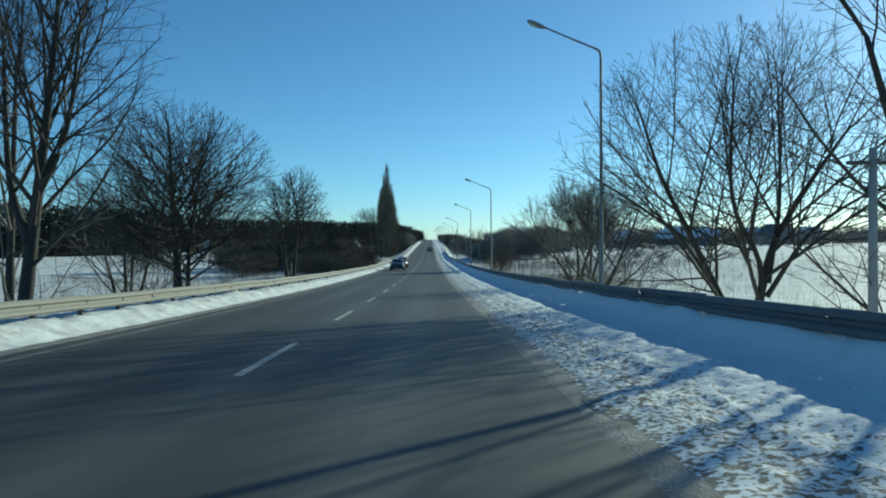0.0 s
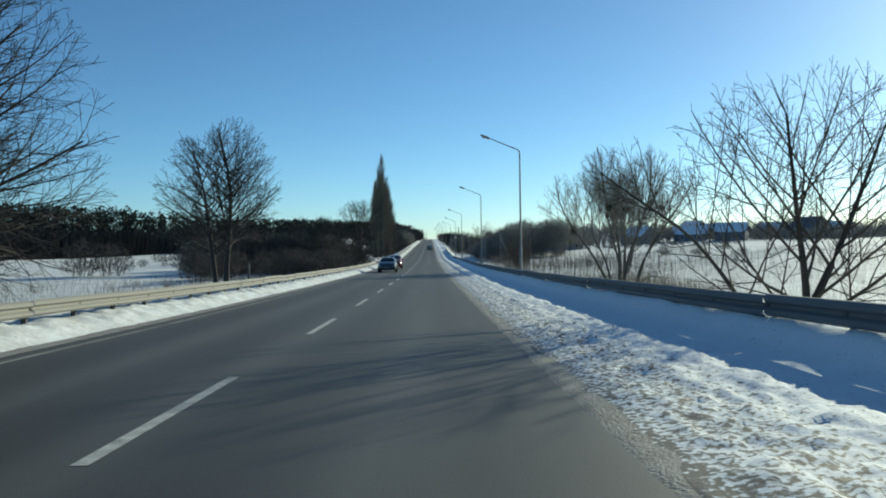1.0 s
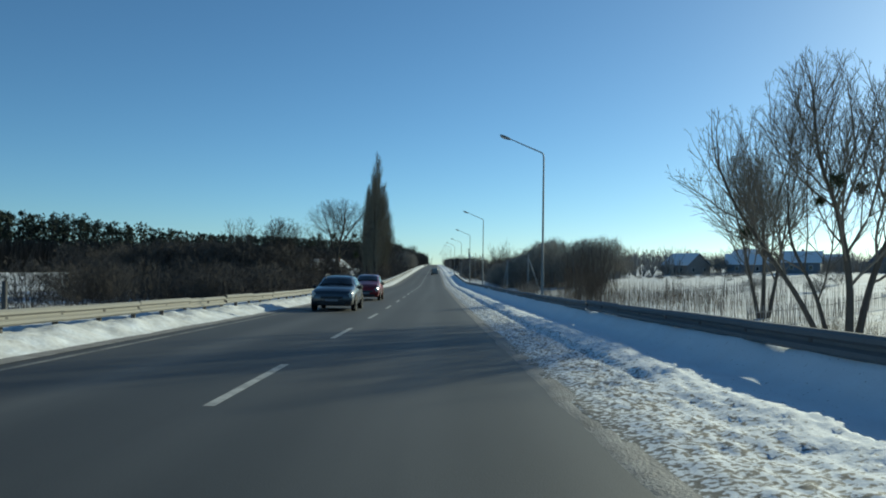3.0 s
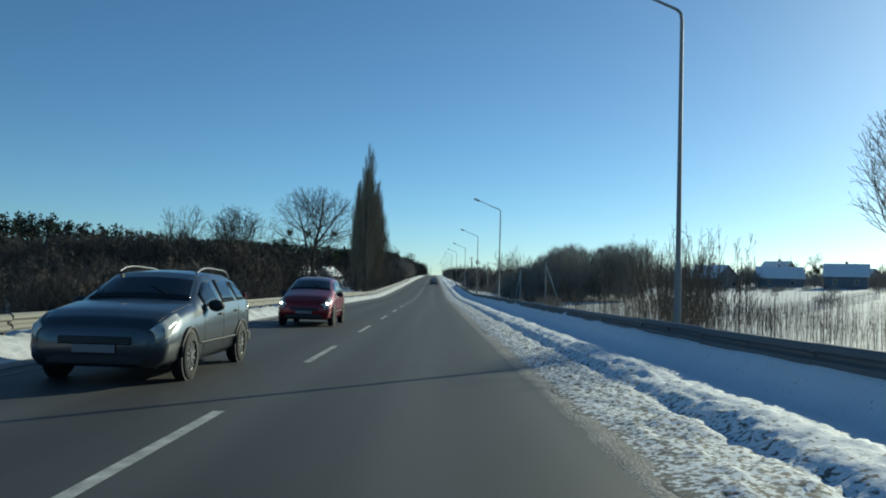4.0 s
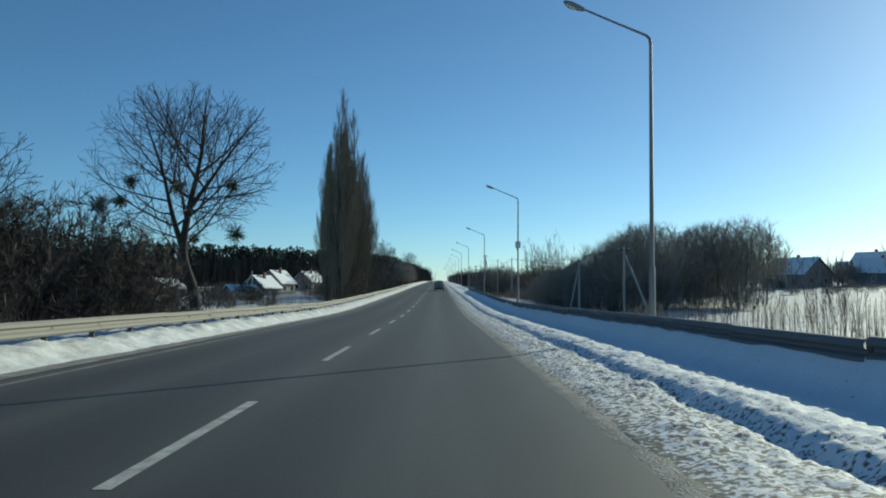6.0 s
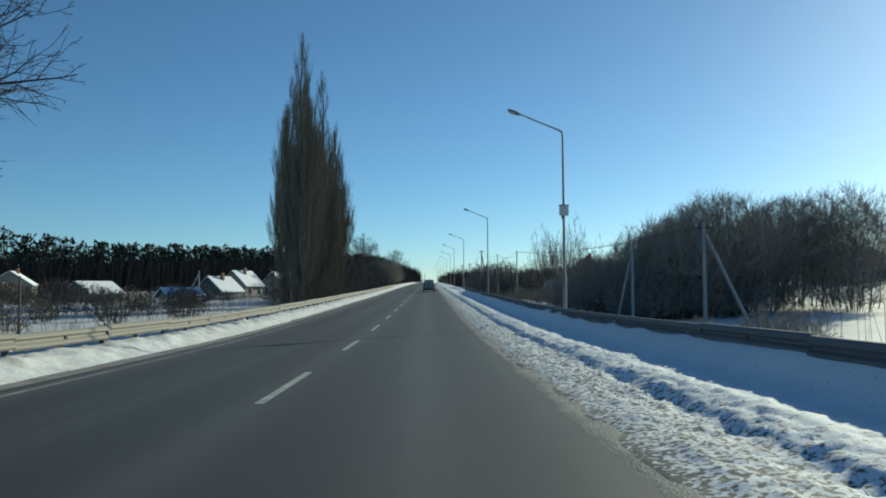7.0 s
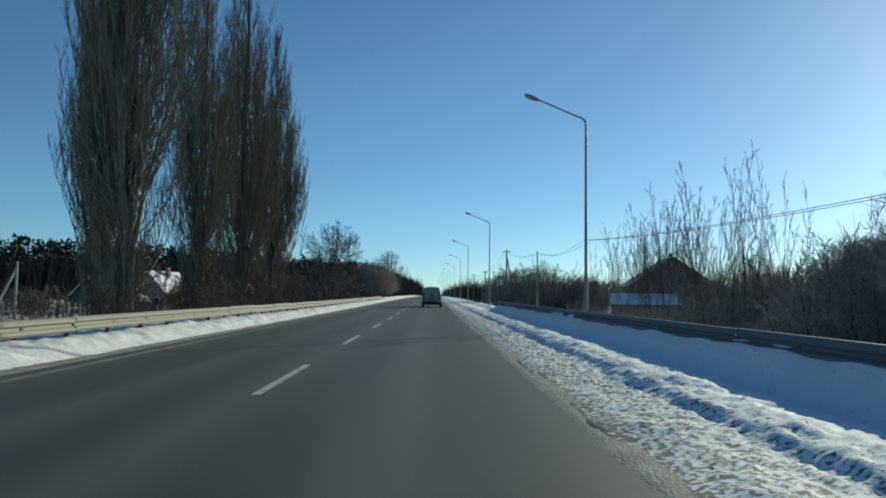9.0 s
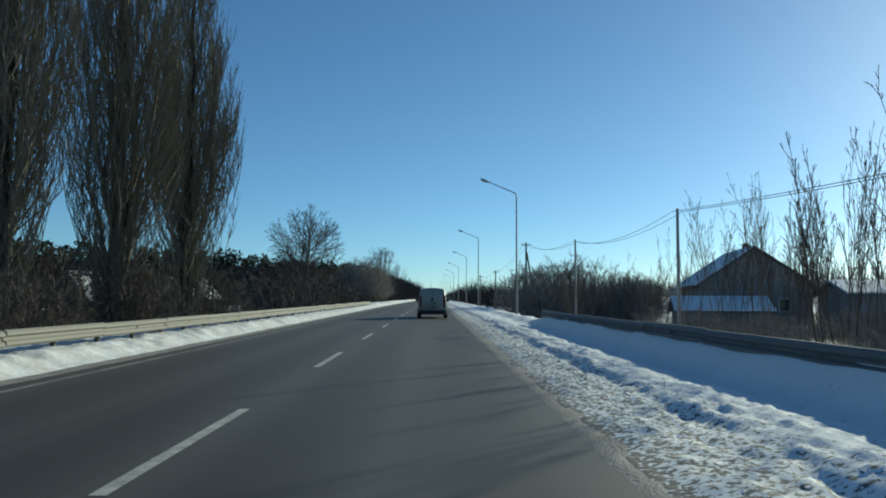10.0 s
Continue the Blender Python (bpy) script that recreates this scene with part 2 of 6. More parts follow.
def bank_right(x, y):
    """Ploughed shoulder: trodden slush, a low windrow, a trough, then drifted snow against the rail."""
    edge = smooth(1.47, 1.63, x + 0.05 * lumps(x, y, 2.5, 3.0) + 0.03 * lumps(x, y, 0.4, 1.0))
    late = smooth(60, 92, y)
    z = 0.010 + 0.05 * smooth(1.6, 2.1, x) + late * (0.08 * smooth(2.65, 2.95, x + 0.12 * lumps(0, y, 4.0, 31.0)) - 0.09 * smooth(3.8, 4.2, x))
    tread = 1 - smooth(3.6, 4.0, x)
    z += tread * smooth(1.6, 2.2, x) * (0.045 * max(lumps(x, y, 0.13, 5.0), -0.35) + 0.02 * max(lumps(x, y, 0.3, 15.0), -0.3) + 0.03 * lumps(x, y, 0.8, 7.0)) + 0.03 * lumps(x, y, 1.3, 9.0)
    z += ridge(x, y, 3.3 + 0.2 * lumps(0, y, 6.0, 2.0), 0.26, 0.035 + 0.05 * lumps(0, y, 1.3, 4.0))
    z += ridge(x, y, 2.75 + 0.15 * lumps(0, y, 9.0, 6.0), 0.14, 0.02 + 0.05 * lumps(0, y, 1.9, 8.0))
    rut = (1 - 0.45 * smooth(130, 165, y)) * smooth(62, 84, y) * (1 - smooth(232, 256, y)) * (0.75 + 0.6 * lumps(0, y, 7.0, 21.0))
    z += rut * (ridge(x, y, 3.2 + 0.08 * lumps(0, y, 3.0, 22.0), 0.28, 0.015 + 0.03 * lumps(0, y, 0.6, 23.0) + 0.03 * lumps(x, y, 0.22, 24.0)) - ridge(x, y, 2.76 + 0.06 * lumps(0, y, 3.0, 22.0), 0.12, 0.08 + 0.06 * lumps(0, y, 1.1, 25.0)))
    drift = 0.43 + 0.095 * smooth(84, 112, y) + 0.09 * lumps(0, y, 1.4, 8.0) + 0.08 * lumps(0, y, 9.0, 3.0)
    z += max(drift, 0.05) * (1 - 0.75 * smooth(252, 262, y)) * (0.45 * smooth(4.0, 4.85, x) + 0.55 * smooth(4.45, 4.9, x)) * (1 - 0.9 * smooth(5.0, 5.9, x))
    if y > 258:
        z += smooth(258, 266, y) * smooth(3.4, 4.6, x) * (0.03 + 0.26 * max(lumps(x, y, 2.6, 12.0), -0.2))
    return road_z(y) + (z if edge > 0 else -0.03) * max(edge, 0.02) - (1 - edge) * 0.03


def bank_left(x, y):
    u = -x
    z = 0.27 * smooth(6.15, 7.2, u + 0.08 * lumps(0, y, 2.6, 1.0)) - 0.08 * smooth(7.7, 8.8, u)
    z += smooth(6.25, 6.9, u) * (0.055 * lumps(x, y, 0.9, 6.0) + 0.075 * lumps(x, y, 0.36, 2.0) + 0.05 * max(lumps(x, y, 0.17, 22.0), -0.2) + 0.035 * lumps(0, y, 3.0, 6.0))
    if y > 312:
        z += 0.3 * smooth(312, 322, y) * smooth(6.4, 7.4, u) * max(0.4 + lumps(x, y, 3.0, 2.0), 0)
    return road_z(y) + z - 0.02


def steps(a, b, near, far, stop):
    out, y = [], a
    while y < b:
        out.append(y)
        y += near if y < stop else far
    return out


xs_r = [1.20 + 0.06 * k for k in range(45)] + [3.87 + 0.14 * k for k in range(16)]
setting("snow_bank_right", grid_mesh("snow_bank_right", xs_r, steps(-6, 1200, 0.085, 1.5, 262), bank_right), M_SHOULDER,
        "trodden and ploughed snow along the road shoulder", "snow bank")
xs_l = [-9.0 + 0.10 * k for k in range(31)]
setting("snow_bank_left", grid_mesh("snow_bank_left", xs_l, steps(-4, 1200, 0.15, 1.5, 290), bank_left), M_SNOW,
        "low white snow bank under the guard rail", "snow bank")
setting("slush_strip", grid_mesh("slush_strip", [-6.45, -6.2, -5.95], steps(-20, 1200, 0.5, 3, 320), lambda x, y: road_z(y) + 0.008 + 0.012 * lumps(x, y, 0.5, 3.0) * (1 if -6.4 < x < -6.0 else 0)), M_SLUSH,
        "dirty frozen slush along the road edge", "slush")


setting("slush_strip_right", grid_mesh("slush_strip_right", [1.26, 1.32, 1.38, 1.44, 1.5, 1.58, 1.66, 1.74], steps(-6, 1200, 0.2, 3, 285),
        lambda x, y: road_z(y) - 0.012 + 0.026 * smooth(1.40, 1.54, x + 0.05 * lumps(0, y, 1.5, 4.0) + 0.03 * lumps(x, y, 0.3, 5.0)) + 0.012 * lumps(x, y, 0.2, 3.0) * smooth(1.45, 1.55, x)), M_SLUSH,
        "brown frozen slush between asphalt and trodden snow", "slush")


def strip(name, x0, x1, y0, y1, mat, step=2.0):
    """A painted marking that follows the road."""
    n = max(1, int((y1 - y0) / step))
    ys = [y0 + (y1 - y0) * k / n for k in range(n + 1)]
    me = grid_mesh(name, [x0, x1], ys, lambda x, y: road_z(y) + 0.004)
    me.materials.append(mat)
    return me


marks = tagged(new("road_markings"), "worn white road markings on asphalt", "road marking", kind="structure")
edge_line = new("edge_line", strip("edge_line", X_LEFT - 0.06, X_LEFT + 0.06, -20, 1100, M_OLDPAINT, 4.0))
edge_line.parent = marks
for k in range(-3, 80):
    y0 = 17.2 + 9.15 * k
    d = new("dash", strip("dash", X_MID - 0.06, X_MID + 0.06, y0, y0 + 3.85, M_PAINT))
    d.parent = marks

# ---- helpers for meshes ----
def part(name, me, mat, parent, label=""):
    if mat is not None and not me.materials:
        me.materials.append(mat)
    ob = new(name, me)
    ob.parent = parent
    return tagged(ob, label)


def thing(name, loc, label, category, group="", turn=0.0, scale=1.0):
    ob = new(name)
    ob.empty_display_size = 0.2
    ob.matrix_basis = pose(*loc, 0, 0, turn) @ Matrix.Diagonal((scale, scale, scale, 1))
    return tagged(ob, label, category, group)


def mesh_of(bm, name, smooth_shade=False):
    me = bpy.data.meshes.new(name)
    bm.to_mesh(me)
    bm.free()
    if smooth_shade:
        me.shade_smooth()
    return me


def extruded(name, profile, length, cuts=1, axis="y"):
    """A profile of (x, z) pairs drawn along y."""
    n = len(profile)
    verts = [(x, length * k / cuts, z) for k in range(cuts + 1) for x, z in profile]
    faces = [(k * n + i, k * n + (i + 1) % n, (k + 1) * n + (i + 1) % n, (k + 1) * n + i) for k in range(cuts) for i in range(n)]
    faces += [tuple(reversed(range(n))), tuple(cuts * n + i for i in range(n))]
    me = bpy.data.meshes.new(name)
    me.from_pydata(verts, [], faces)
    return me


def tubes_mesh(name, lines, smooth_shade=True):
    """Tapered tubes along polylines: each is (points, radii, sides)."""
    verts, faces = [], []
    for pts, radii, sides in lines:
        base = len(verts)
        ring = [(math.cos(2 * math.pi * k / sides), math.sin(2 * math.pi * k / sides)) for k in range(sides)]
        for i, q in enumerate(pts):
            a, b = pts[max(i - 1, 0)], pts[min(i + 1, len(pts) - 1)]
            dx, dy, dz = b[0] - a[0], b[1] - a[1], b[2] - a[2]
            l = math.sqrt(dx * dx + dy * dy + dz * dz) or 1.0
            dx, dy, dz = dx / l, dy / l, dz / l
            if abs(dz) < 0.9:
                h = math.sqrt(dx * dx + dy * dy)
                ux, uy, uz = dy / h, -dx / h, 0.0
            else:
                h = math.sqrt(dz * dz + dy * dy)
                ux, uy, uz = 0.0, dz / h, -dy / h
            vx, vy, vz = dy * uz - dz * uy, dz * ux - dx * uz, dx * uy - dy * ux
            r = radii[i]
            for c, s in ring:
                verts.append((q[0] + r * (c * ux + s * vx), q[1] + r * (c * uy + s * vy), q[2] + r * (c * uz + s * vz)))
        for i in range(len(pts) - 1):
            o = base + i * sides
            for k in range(sides):
                k2 = (k + 1) % sides
                faces.append((o + k, o + k2, o + sides + k2, o + sides + k))
        if sides > 3:
            faces.append(tuple(base + (len(pts) - 1) * sides + k for k in range(sides)))
    me = bpy.data.meshes.new(name)
    me.from_pydata(verts, [], faces)
    if smooth_shade:
        me.shade_smooth()
    return me


def box(bm, x0, x1, y0, y1, z0, z1, bevel=0.0):
    v = [bm.verts.new((x, y, z)) for x in (x0, x1) for y in (y0, y1) for z in (z0, z1)]
    f = [(0, 1, 3, 2), (4, 6, 7, 5), (0, 4, 5, 1), (2, 3, 7, 6), (0, 2, 6, 4), (1, 5, 7, 3)]
    fs = [bm.faces.new([v[i] for i in q]) for q in f]
    if bevel:
        es = list({e for q in fs for e in q.edges})
        bmesh.ops.bevel(bm, geom=es, offset=bevel, segments=1, affect="EDGES")
    return bm


def box_mesh(name, *dims, bevel=0.01):
    return mesh_of(box(bmesh.new(), *dims, bevel=bevel), name)


# ---- guard rails ----
W_BEAM = [(0.0, 0.155), (0.035, 0.15), (0.08, 0.11), (0.08, 0.06), (0.02, 0.02), (0.02, -0.02), (0.08, -0.06), (0.08, -0.11), (0.035, -0.15), (0.0, -0.155),
          (0.03, -0.145), (0.072, -0.105), (0.072, -0.062), (0.012, -0.022), (0.012, 0.022), (0.072, 0.062), (0.072, 0.105), (0.03, 0.145)]
GUARD_TOP = 0.76


def guard_rail(name, x, face, top, mat, label, y_end):
    """Steel W-beam on posts; face is +1 where the traffic side looks to +x."""
    rail = thing(name, (0, 0, 0), label, "guard rail")
    prof = [(face * a, b) for a, b in (W_BEAM if face > 0 else reversed(W_BEAM))]
    beam = extruded("beam", prof, 4.0)
    beam.materials.append(mat)
    post = box_mesh("post", -0.05, 0.05, -0.04, 0.04, -0.9, top - 0.05, bevel=0.008)
    post.materials.append(M_RUST)
    cap = box_mesh("spacer", -0.06, 0.06, -0.05, 0.05, -0.1, 0.1, bevel=0.008)
    cap.materials.append(M_RUST)
    random.seed(int(abs(x) * 10))
    y = -12.0
    while y < y_end:
        z0, z1 = road_z(y) + top - 0.155, road_z(y + 4) + top - 0.155
        w = 0.012 * math.sin(y * 0.7) + random.uniform(-0.012, 0.012)
        ob = part("beam", beam, None, rail)
        ob.matrix_basis = Matrix.Translation((x + w, y, z0 + w)) @ Matrix.Rotation(math.atan2(z1 - z0, 4.0), 4, "X") @ Matrix.Diagonal((1, math.hypot(1, (z1 - z0) / 4), 1, 1))
        for yy in (y, y + 2):
            q = part("post", post, None, rail)
            q.matrix_basis = pose(x - face * 0.11, yy, road_z(yy), random.uniform(-1.5, 1.5), random.uniform(-1.5, 1.5), 0)
            s = part("spacer", cap, None, rail)
            s.matrix_basis = pose(x - face * 0.03, yy, road_z(yy) + top - 0.155)
        y += 4.0
    return rail


guard_rail("guard_rail", X_RAIL_L, 1, 0.67, M_BEAM, "cream-grey steel guard rail on dark posts in snow", 312)
guard_rail("guard_rail", X_RAIL_R, -1, GUARD_TOP, M_RAIL, "grey steel guard rail half buried in drifted snow", 256)

# ---- street lamps ----
LAMP_X, LAMP_H = 5.47, 7.95


def street_lamp(y, dx=0.0, dh=0.0, detail=True):
    z = road_z(y) - 0.25
    lamp = thing("street_lamp", (LAMP_X + dx, y, z), "tall grey steel street lamp with a slanted arm", "street lamp", "street lamps along the road")
    h = LAMP_H + dh + 0.25
    part("pole", tubes_mesh("pole", [([(0, 0, 0), (0, 0, 2.2), (0, 0, 2.25), (0, 0, h - 0.25), (-0.03, 0, h - 0.08), (-0.12, 0, h)],
                                      [0.085, 0.08, 0.06, 0.042, 0.04, 0.036], 10)]), M_ZINC, lamp)
    part("arm", tubes_mesh("arm", [([(-0.12, 0, h), (-1.0, 0, h + 0.36), (-1.75, 0, h + 0.68)], [0.036, 0.03, 0.027], 8)]), M_ZINC, lamp)
    bm = bmesh.new()
    bmesh.ops.create_uvsphere(bm, u_segments=12, v_segments=8, radius=1.0)
    for v in bm.verts:
        v.co = Vector((v.co.x * 0.33, v.co.y * 0.12, v.co.z * (0.06 if v.co.z > 0 else 0.10)))
        v.co.y *= 1.0 - 0.35 * (v.co.x / 0.33)
    head = part("lamp_head", mesh_of(bm, "lamp_head", True), M_ZINC, lamp, "grey oval lamp head")
    head.matrix_basis = pose(-2.0, 0, h + 0.78, 0, 22, 0)
    bm = bmesh.new()
    bmesh.ops.create_uvsphere(bm, u_segments=10, v_segments=6, radius=1.0)
    for v in bm.verts:
        v.co = Vector((v.co.x * 0.2, v.co.y * 0.09, v.co.z * 0.07))
    glass = part("lamp_glass", mesh_of(bm, "lamp_glass", True), M_LAMP, head, "milky lamp cover")
    glass.matrix_basis = pose(-0.08, 0, -0.055)
    return lamp


LAMPS = [(23.0, 0.04, 0.03), (66.6, 0.05, -0.22), (104.2, 0.24, 0.08), (151.3, 0.06, 0.13), (186.0, 0.13, 0.09), (228.1, 0.2, -0.13), (271.0, -0.17, -0.03), (309.7, -0.35, 0.04)]
for y, dx, dh in LAMPS + [(350 + 41 * k, 0, 0) for k in range(9)]:
    street_lamp(y, dx, dh)
cabinet = thing("junction_box", (LAMP_X + 0.13, 186.0, road_z(186.0) + 4.65), "pale grey junction box strapped to a lamp pole", "junction box")
part("body", box_mesh("body", -0.2, 0.16, -0.28, -0.07, -0.2, 0.22, bevel=0.02), M_LAMP, cabinet)
part("lid", box_mesh("lid", -0.22, 0.18, -0.3, -0.05, 0.224, 0.25, bevel=0.008), M_ZINC, cabinet)
part("strap", box_mesh("strap", -0.08, 0.08, -0.069, 0.07, -0.03, 0.03, bevel=0.004), M_RUST, cabinet)
part("conduit", tubes_mesh("conduit", [([(-0.1, -0.17, -0.2), (-0.1, -0.17, -0.3), (0.0, -0.09, -0.45)], [0.025] * 3, 6)]), M_RUST, cabinet)

# ---- trees ----
def unit(v):
    l = math.sqrt(v[0] * v[0] + v[1] * v[1] + v[2] * v[2]) or 1.0
    return (v[0] / l, v[1] / l, v[2] / l)


def grow(rng, out, pos, way, length, radius, level, plan, cuts=(8, 5, 3, 2, 1, 1), thin=0.62):
    """One branch and all that springs from it. plan[level]: children, length ratio, spread (degrees), rise, wobble, first (share of length)."""
    segs = cuts[level]
    pts, radii = [pos], [radius]
    p, d = pos, way
    kids, ratio, spread_deg, rise, wobble, first = plan[level]
    tip = 0.25 if level else 0.35
    for k in range(segs):
        d = unit((d[0] + rng.gauss(0, wobble), d[1] + rng.gauss(0, wobble), d[2] + rng.gauss(0, wobble) + rise))
        s = length / segs
        p = (p[0] + d[0] * s, p[1] + d[1] * s, p[2] + d[2] * s)
        pts.append(p)
        radii.append(radius * (1 - (1 - tip) * (k + 1) / segs))
    out[min(level, 5)].append((pts, radii))
    if level + 1 >= len(plan):
        return
    turn = rng.uniform(0, 6.28)
    for c in range(kids):
        f = first + (1 - first) * (c + rng.random()) / kids
        if level == 0 and c == kids - 1:
            f = 1.0
        u = f * segs
        i = min(int(u), segs - 1)
        g = u - i
        a, b = pts[i], pts[i + 1]
        q = (a[0] + (b[0] - a[0]) * g, a[1] + (b[1] - a[1]) * g, a[2] + (b[2] - a[2]) * g)
        w = unit((b[0] - a[0], b[1] - a[1], b[2] - a[2]))
        turn += 2.4 + rng.uniform(-0.5, 0.5)
        ang = radians(spread_deg * rng.uniform(0.6, 1.25) * (1.15 - 0.5 * f))
        side = unit((w[1], -w[0], 0.0)) if abs(w[2]) < 0.95 else (1.0, 0.0, 0.0)
        oth = (w[1] * side[2] - w[2] * side[1], w[2] * side[0] - w[0] * side[2], w[0] * side[1] - w[1] * side[0])
        ca, sa, ct, st = math.cos(ang), math.sin(ang), math.cos(turn), math.sin(turn)
        nd = unit(tuple(w[k] * ca + (side[k] * ct + oth[k] * st) * sa for k in range(3)))
        r_here = radius * (1 - (1 - tip) * f)
        grow(rng, out, q, nd, length * ratio * rng.uniform(0.7, 1.2) * (1.2 - 0.55 * f), max(r_here * thin, 0.006), level + 1, plan, cuts, thin)


def dome(rg, n, cx, cy, z0, z1, rad, shell=2.2, skirt=0.45):
    """Points filling a lumpy dome between heights z0 and z1, thicker towards its skin."""
    zc = z0 + (z1 - z0) * skirt
    off = rg.uniform(0, 50)
    pts = []
    for _ in range(n):
        d = unit((rg.gauss(0, 1), rg.gauss(0, 1), rg.gauss(0, 1)))
        r = rg.random() ** (1.0 / shell / 1.5) * (1 + 0.34 * noise.noise(Vector((d[0] * 1.7 + off, d[1] * 1.7, d[2] * 1.7))))
        pts.append((cx + d[0] * r * rad, cy + d[1] * r * rad, zc + d[2] * r * ((z1 - zc) if d[2] > 0 else (zc - z0))))
    return pts


def colony(rg, roots, aims, step, kill, lift=0.1, turns=140):
    """Branch nodes grown from the roots towards the aims: places and parents."""
    aims = np.array(aims)
    pos, par, kids = [], [], []
    for chain in roots:
        for k, q in enumerate(chain):
            par.append(len(pos) - 1 if k else -1)
            pos.append(q)
            kids.append(1 if k < len(chain) - 1 else 0)
    near = np.zeros(len(aims), int)
    far = np.full(len(aims), 1e9)

    def meet(i0):
        new_pos = np.array(pos[i0:])
        d = np.linalg.norm(aims[:, None, :] - new_pos[None, :, :], axis=2)
        k = d.argmin(1)
        m = d[np.arange(len(aims)), k]
        hit = m < far
        far[hit] = m[hit]
        near[hit] = k[hit] + i0

    meet(0)
    for _ in range(turns):
        alive = far > kill
        if not alive.any():
            break
        pull = {}
        dirs = aims[alive] - np.array(pos)[near[alive]]
        dirs /= np.linalg.norm(dirs, axis=1)[:, None]
        for i, v in zip(near[alive].tolist(), dirs.tolist()):
            q = pull.setdefault(i, [0.0, 0.0, 0.0])
            q[0] += v[0]
            q[1] += v[1]
            q[2] += v[2]
        i0 = len(pos)
        for i, v in pull.items():
            if kids[i] >= 3:
                far[near == i] = 0.0
                continue
            w = unit(v)
            if par[i] >= 0:
                o, c = pos[par[i]], pos[i]
                g = unit((c[0] - o[0], c[1] - o[1], c[2] - o[2]))
                w = (w[0] + 0.55 * g[0], w[1] + 0.55 * g[1], w[2] + 0.55 * g[2])
            w = unit((w[0] + rg.gauss(0, 0.13), w[1] + rg.gauss(0, 0.13), w[2] + rg.gauss(0, 0.1) + lift))
            kids[i] += 1
            par.append(i)
            pos.append((pos[i][0] + w[0] * step, pos[i][1] + w[1] * step, pos[i][2] + w[2] * step))
            kids.append(0)
        if len(pos) == i0 or len(pos) > 11000:
            break
        meet(i0)
    return pos, par


def limbs(rg, pos, par, foot, tip, twigs, twig_len, twig_rise, twig_r, stem_r, sides=(8, 5, 3)):
    """Tapered limbs along the nodes, thick ones apart from fine ones, and sprays of twigs at the thin ends."""
    n = len(pos)
    ends = [0] * n
    below = [[] for _ in range(n)]
    for i in range(n - 1, -1, -1):
        if ends[i] == 0:
            ends[i] = 1
        if par[i] >= 0:
            ends[par[i]] += ends[i]
            below[par[i]].append(i)
    top = max(ends[i] for i in range(n) if par[i] < 0)
    power = math.log(foot / tip) / math.log(max(top, 2))
    rad = [tip * e ** power for e in ends]
    wood, fine = [], []
    starts = [(i, None) for i in range(n) if par[i] < 0]
    while starts:
        i, frm = starts.pop()
        chain, rr = ([pos[frm]], [min(rad[frm], rad[i] * 1.15)]) if frm is not None else ([], [])
        while True:
            chain.append(pos[i])
            rr.append(rad[i])
            if not below[i]:
                break
            nxt = max(below[i], key=lambda q: ends[q])
            starts.extend((q, i) for q in below[i] if q != nxt)
            i = nxt
        if len(chain) < 2:
            continue
        line = [chain[0]] + [tuple(0.25 * chain[k - 1][c] + 0.5 * chain[k][c] + 0.25 * chain[k + 1][c] for c in range(3)) for k in range(1, len(chain) - 1)] + [chain[-1]]
        thick = rr[0]
        (wood if frm is None else fine).append((line, rr, sides[0] if thick > 0.09 else sides[1] if thick > 0.035 else sides[2]))
        for k in range(1, len(line)):
            if rr[k] > tip * 2.4:
                continue
            g = unit(tuple(line[k][c] - line[k - 1][c] for c in range(3)))
            for _ in range(twigs):
                v = unit((g[0] + rg.gauss(0, 0.55), g[1] + rg.gauss(0, 0.55), g[2] + rg.gauss(0, 0.45) + twig_rise))
                l = twig_len * rg.uniform(0.5, 1.3)
                q = line[k]
                fine.append(([q, (q[0] + v[0] * l, q[1] + v[1] * l, q[2] + v[2] * l)], [twig_r * 1.2, twig_r * 0.7], 3))
    return wood, fine


def curve_through(ctrl, step=0.35):
    """A smooth line through control points."""
    c = [Vector(p) for p in ctrl]
    c = [c[0] * 2 - c[1]] + c + [c[-1] * 2 - c[-2]]
    out = []
    for i in range(1, len(c) - 2):
        a, b, d, e = c[i - 1], c[i], c[i + 1], c[i + 2]
        n = max(1, int((d - b).length / step))
        for k in range(n):
            f = k / n
            out.append(0.5 * ((2 * b) + (d - a) * f + (2 * a - 5 * b + 4 * d - e) * f * f + (3 * b - a - 3 * d + e) * f ** 3))
    out.append(c[-2])
    return [tuple(v) for v in out]


# gap between side shoots, angle, length share, rise, wobble; one row a level
FINE = [(0.32, 42, 0.52, 0.10, 0.045), (0.23, 40, 0.5, 0.08, 0.08), (0.20, 38, 0.55, 0.05, 0.12), (0, 0, 0, 0.03, 0.1)]
WIDE = [(0.45, 46, 0.52, 0.10, 0.05), (0.29, 44, 0.5, 0.08, 0.08), (0.24, 40, 0.6, 0.05, 0.1), (0, 0, 0, 0.03, 0.1)]
OPEN = [(0.52, 46, 0.55, 0.16, 0.08), (0.34, 44, 0.55, 0.12, 0.11), (0.26, 42, 0.6, 0.06, 0.14), (0, 0, 0, 0.03, 0.1)]
SOFT = [(0.44, 36, 0.46, 0.2, 0.08), (0.27, 34, 0.5, 0.2, 0.10), (0.22, 30, 0.6, 0.2, 0.12), (0, 0, 0, 0.15, 0.1)]


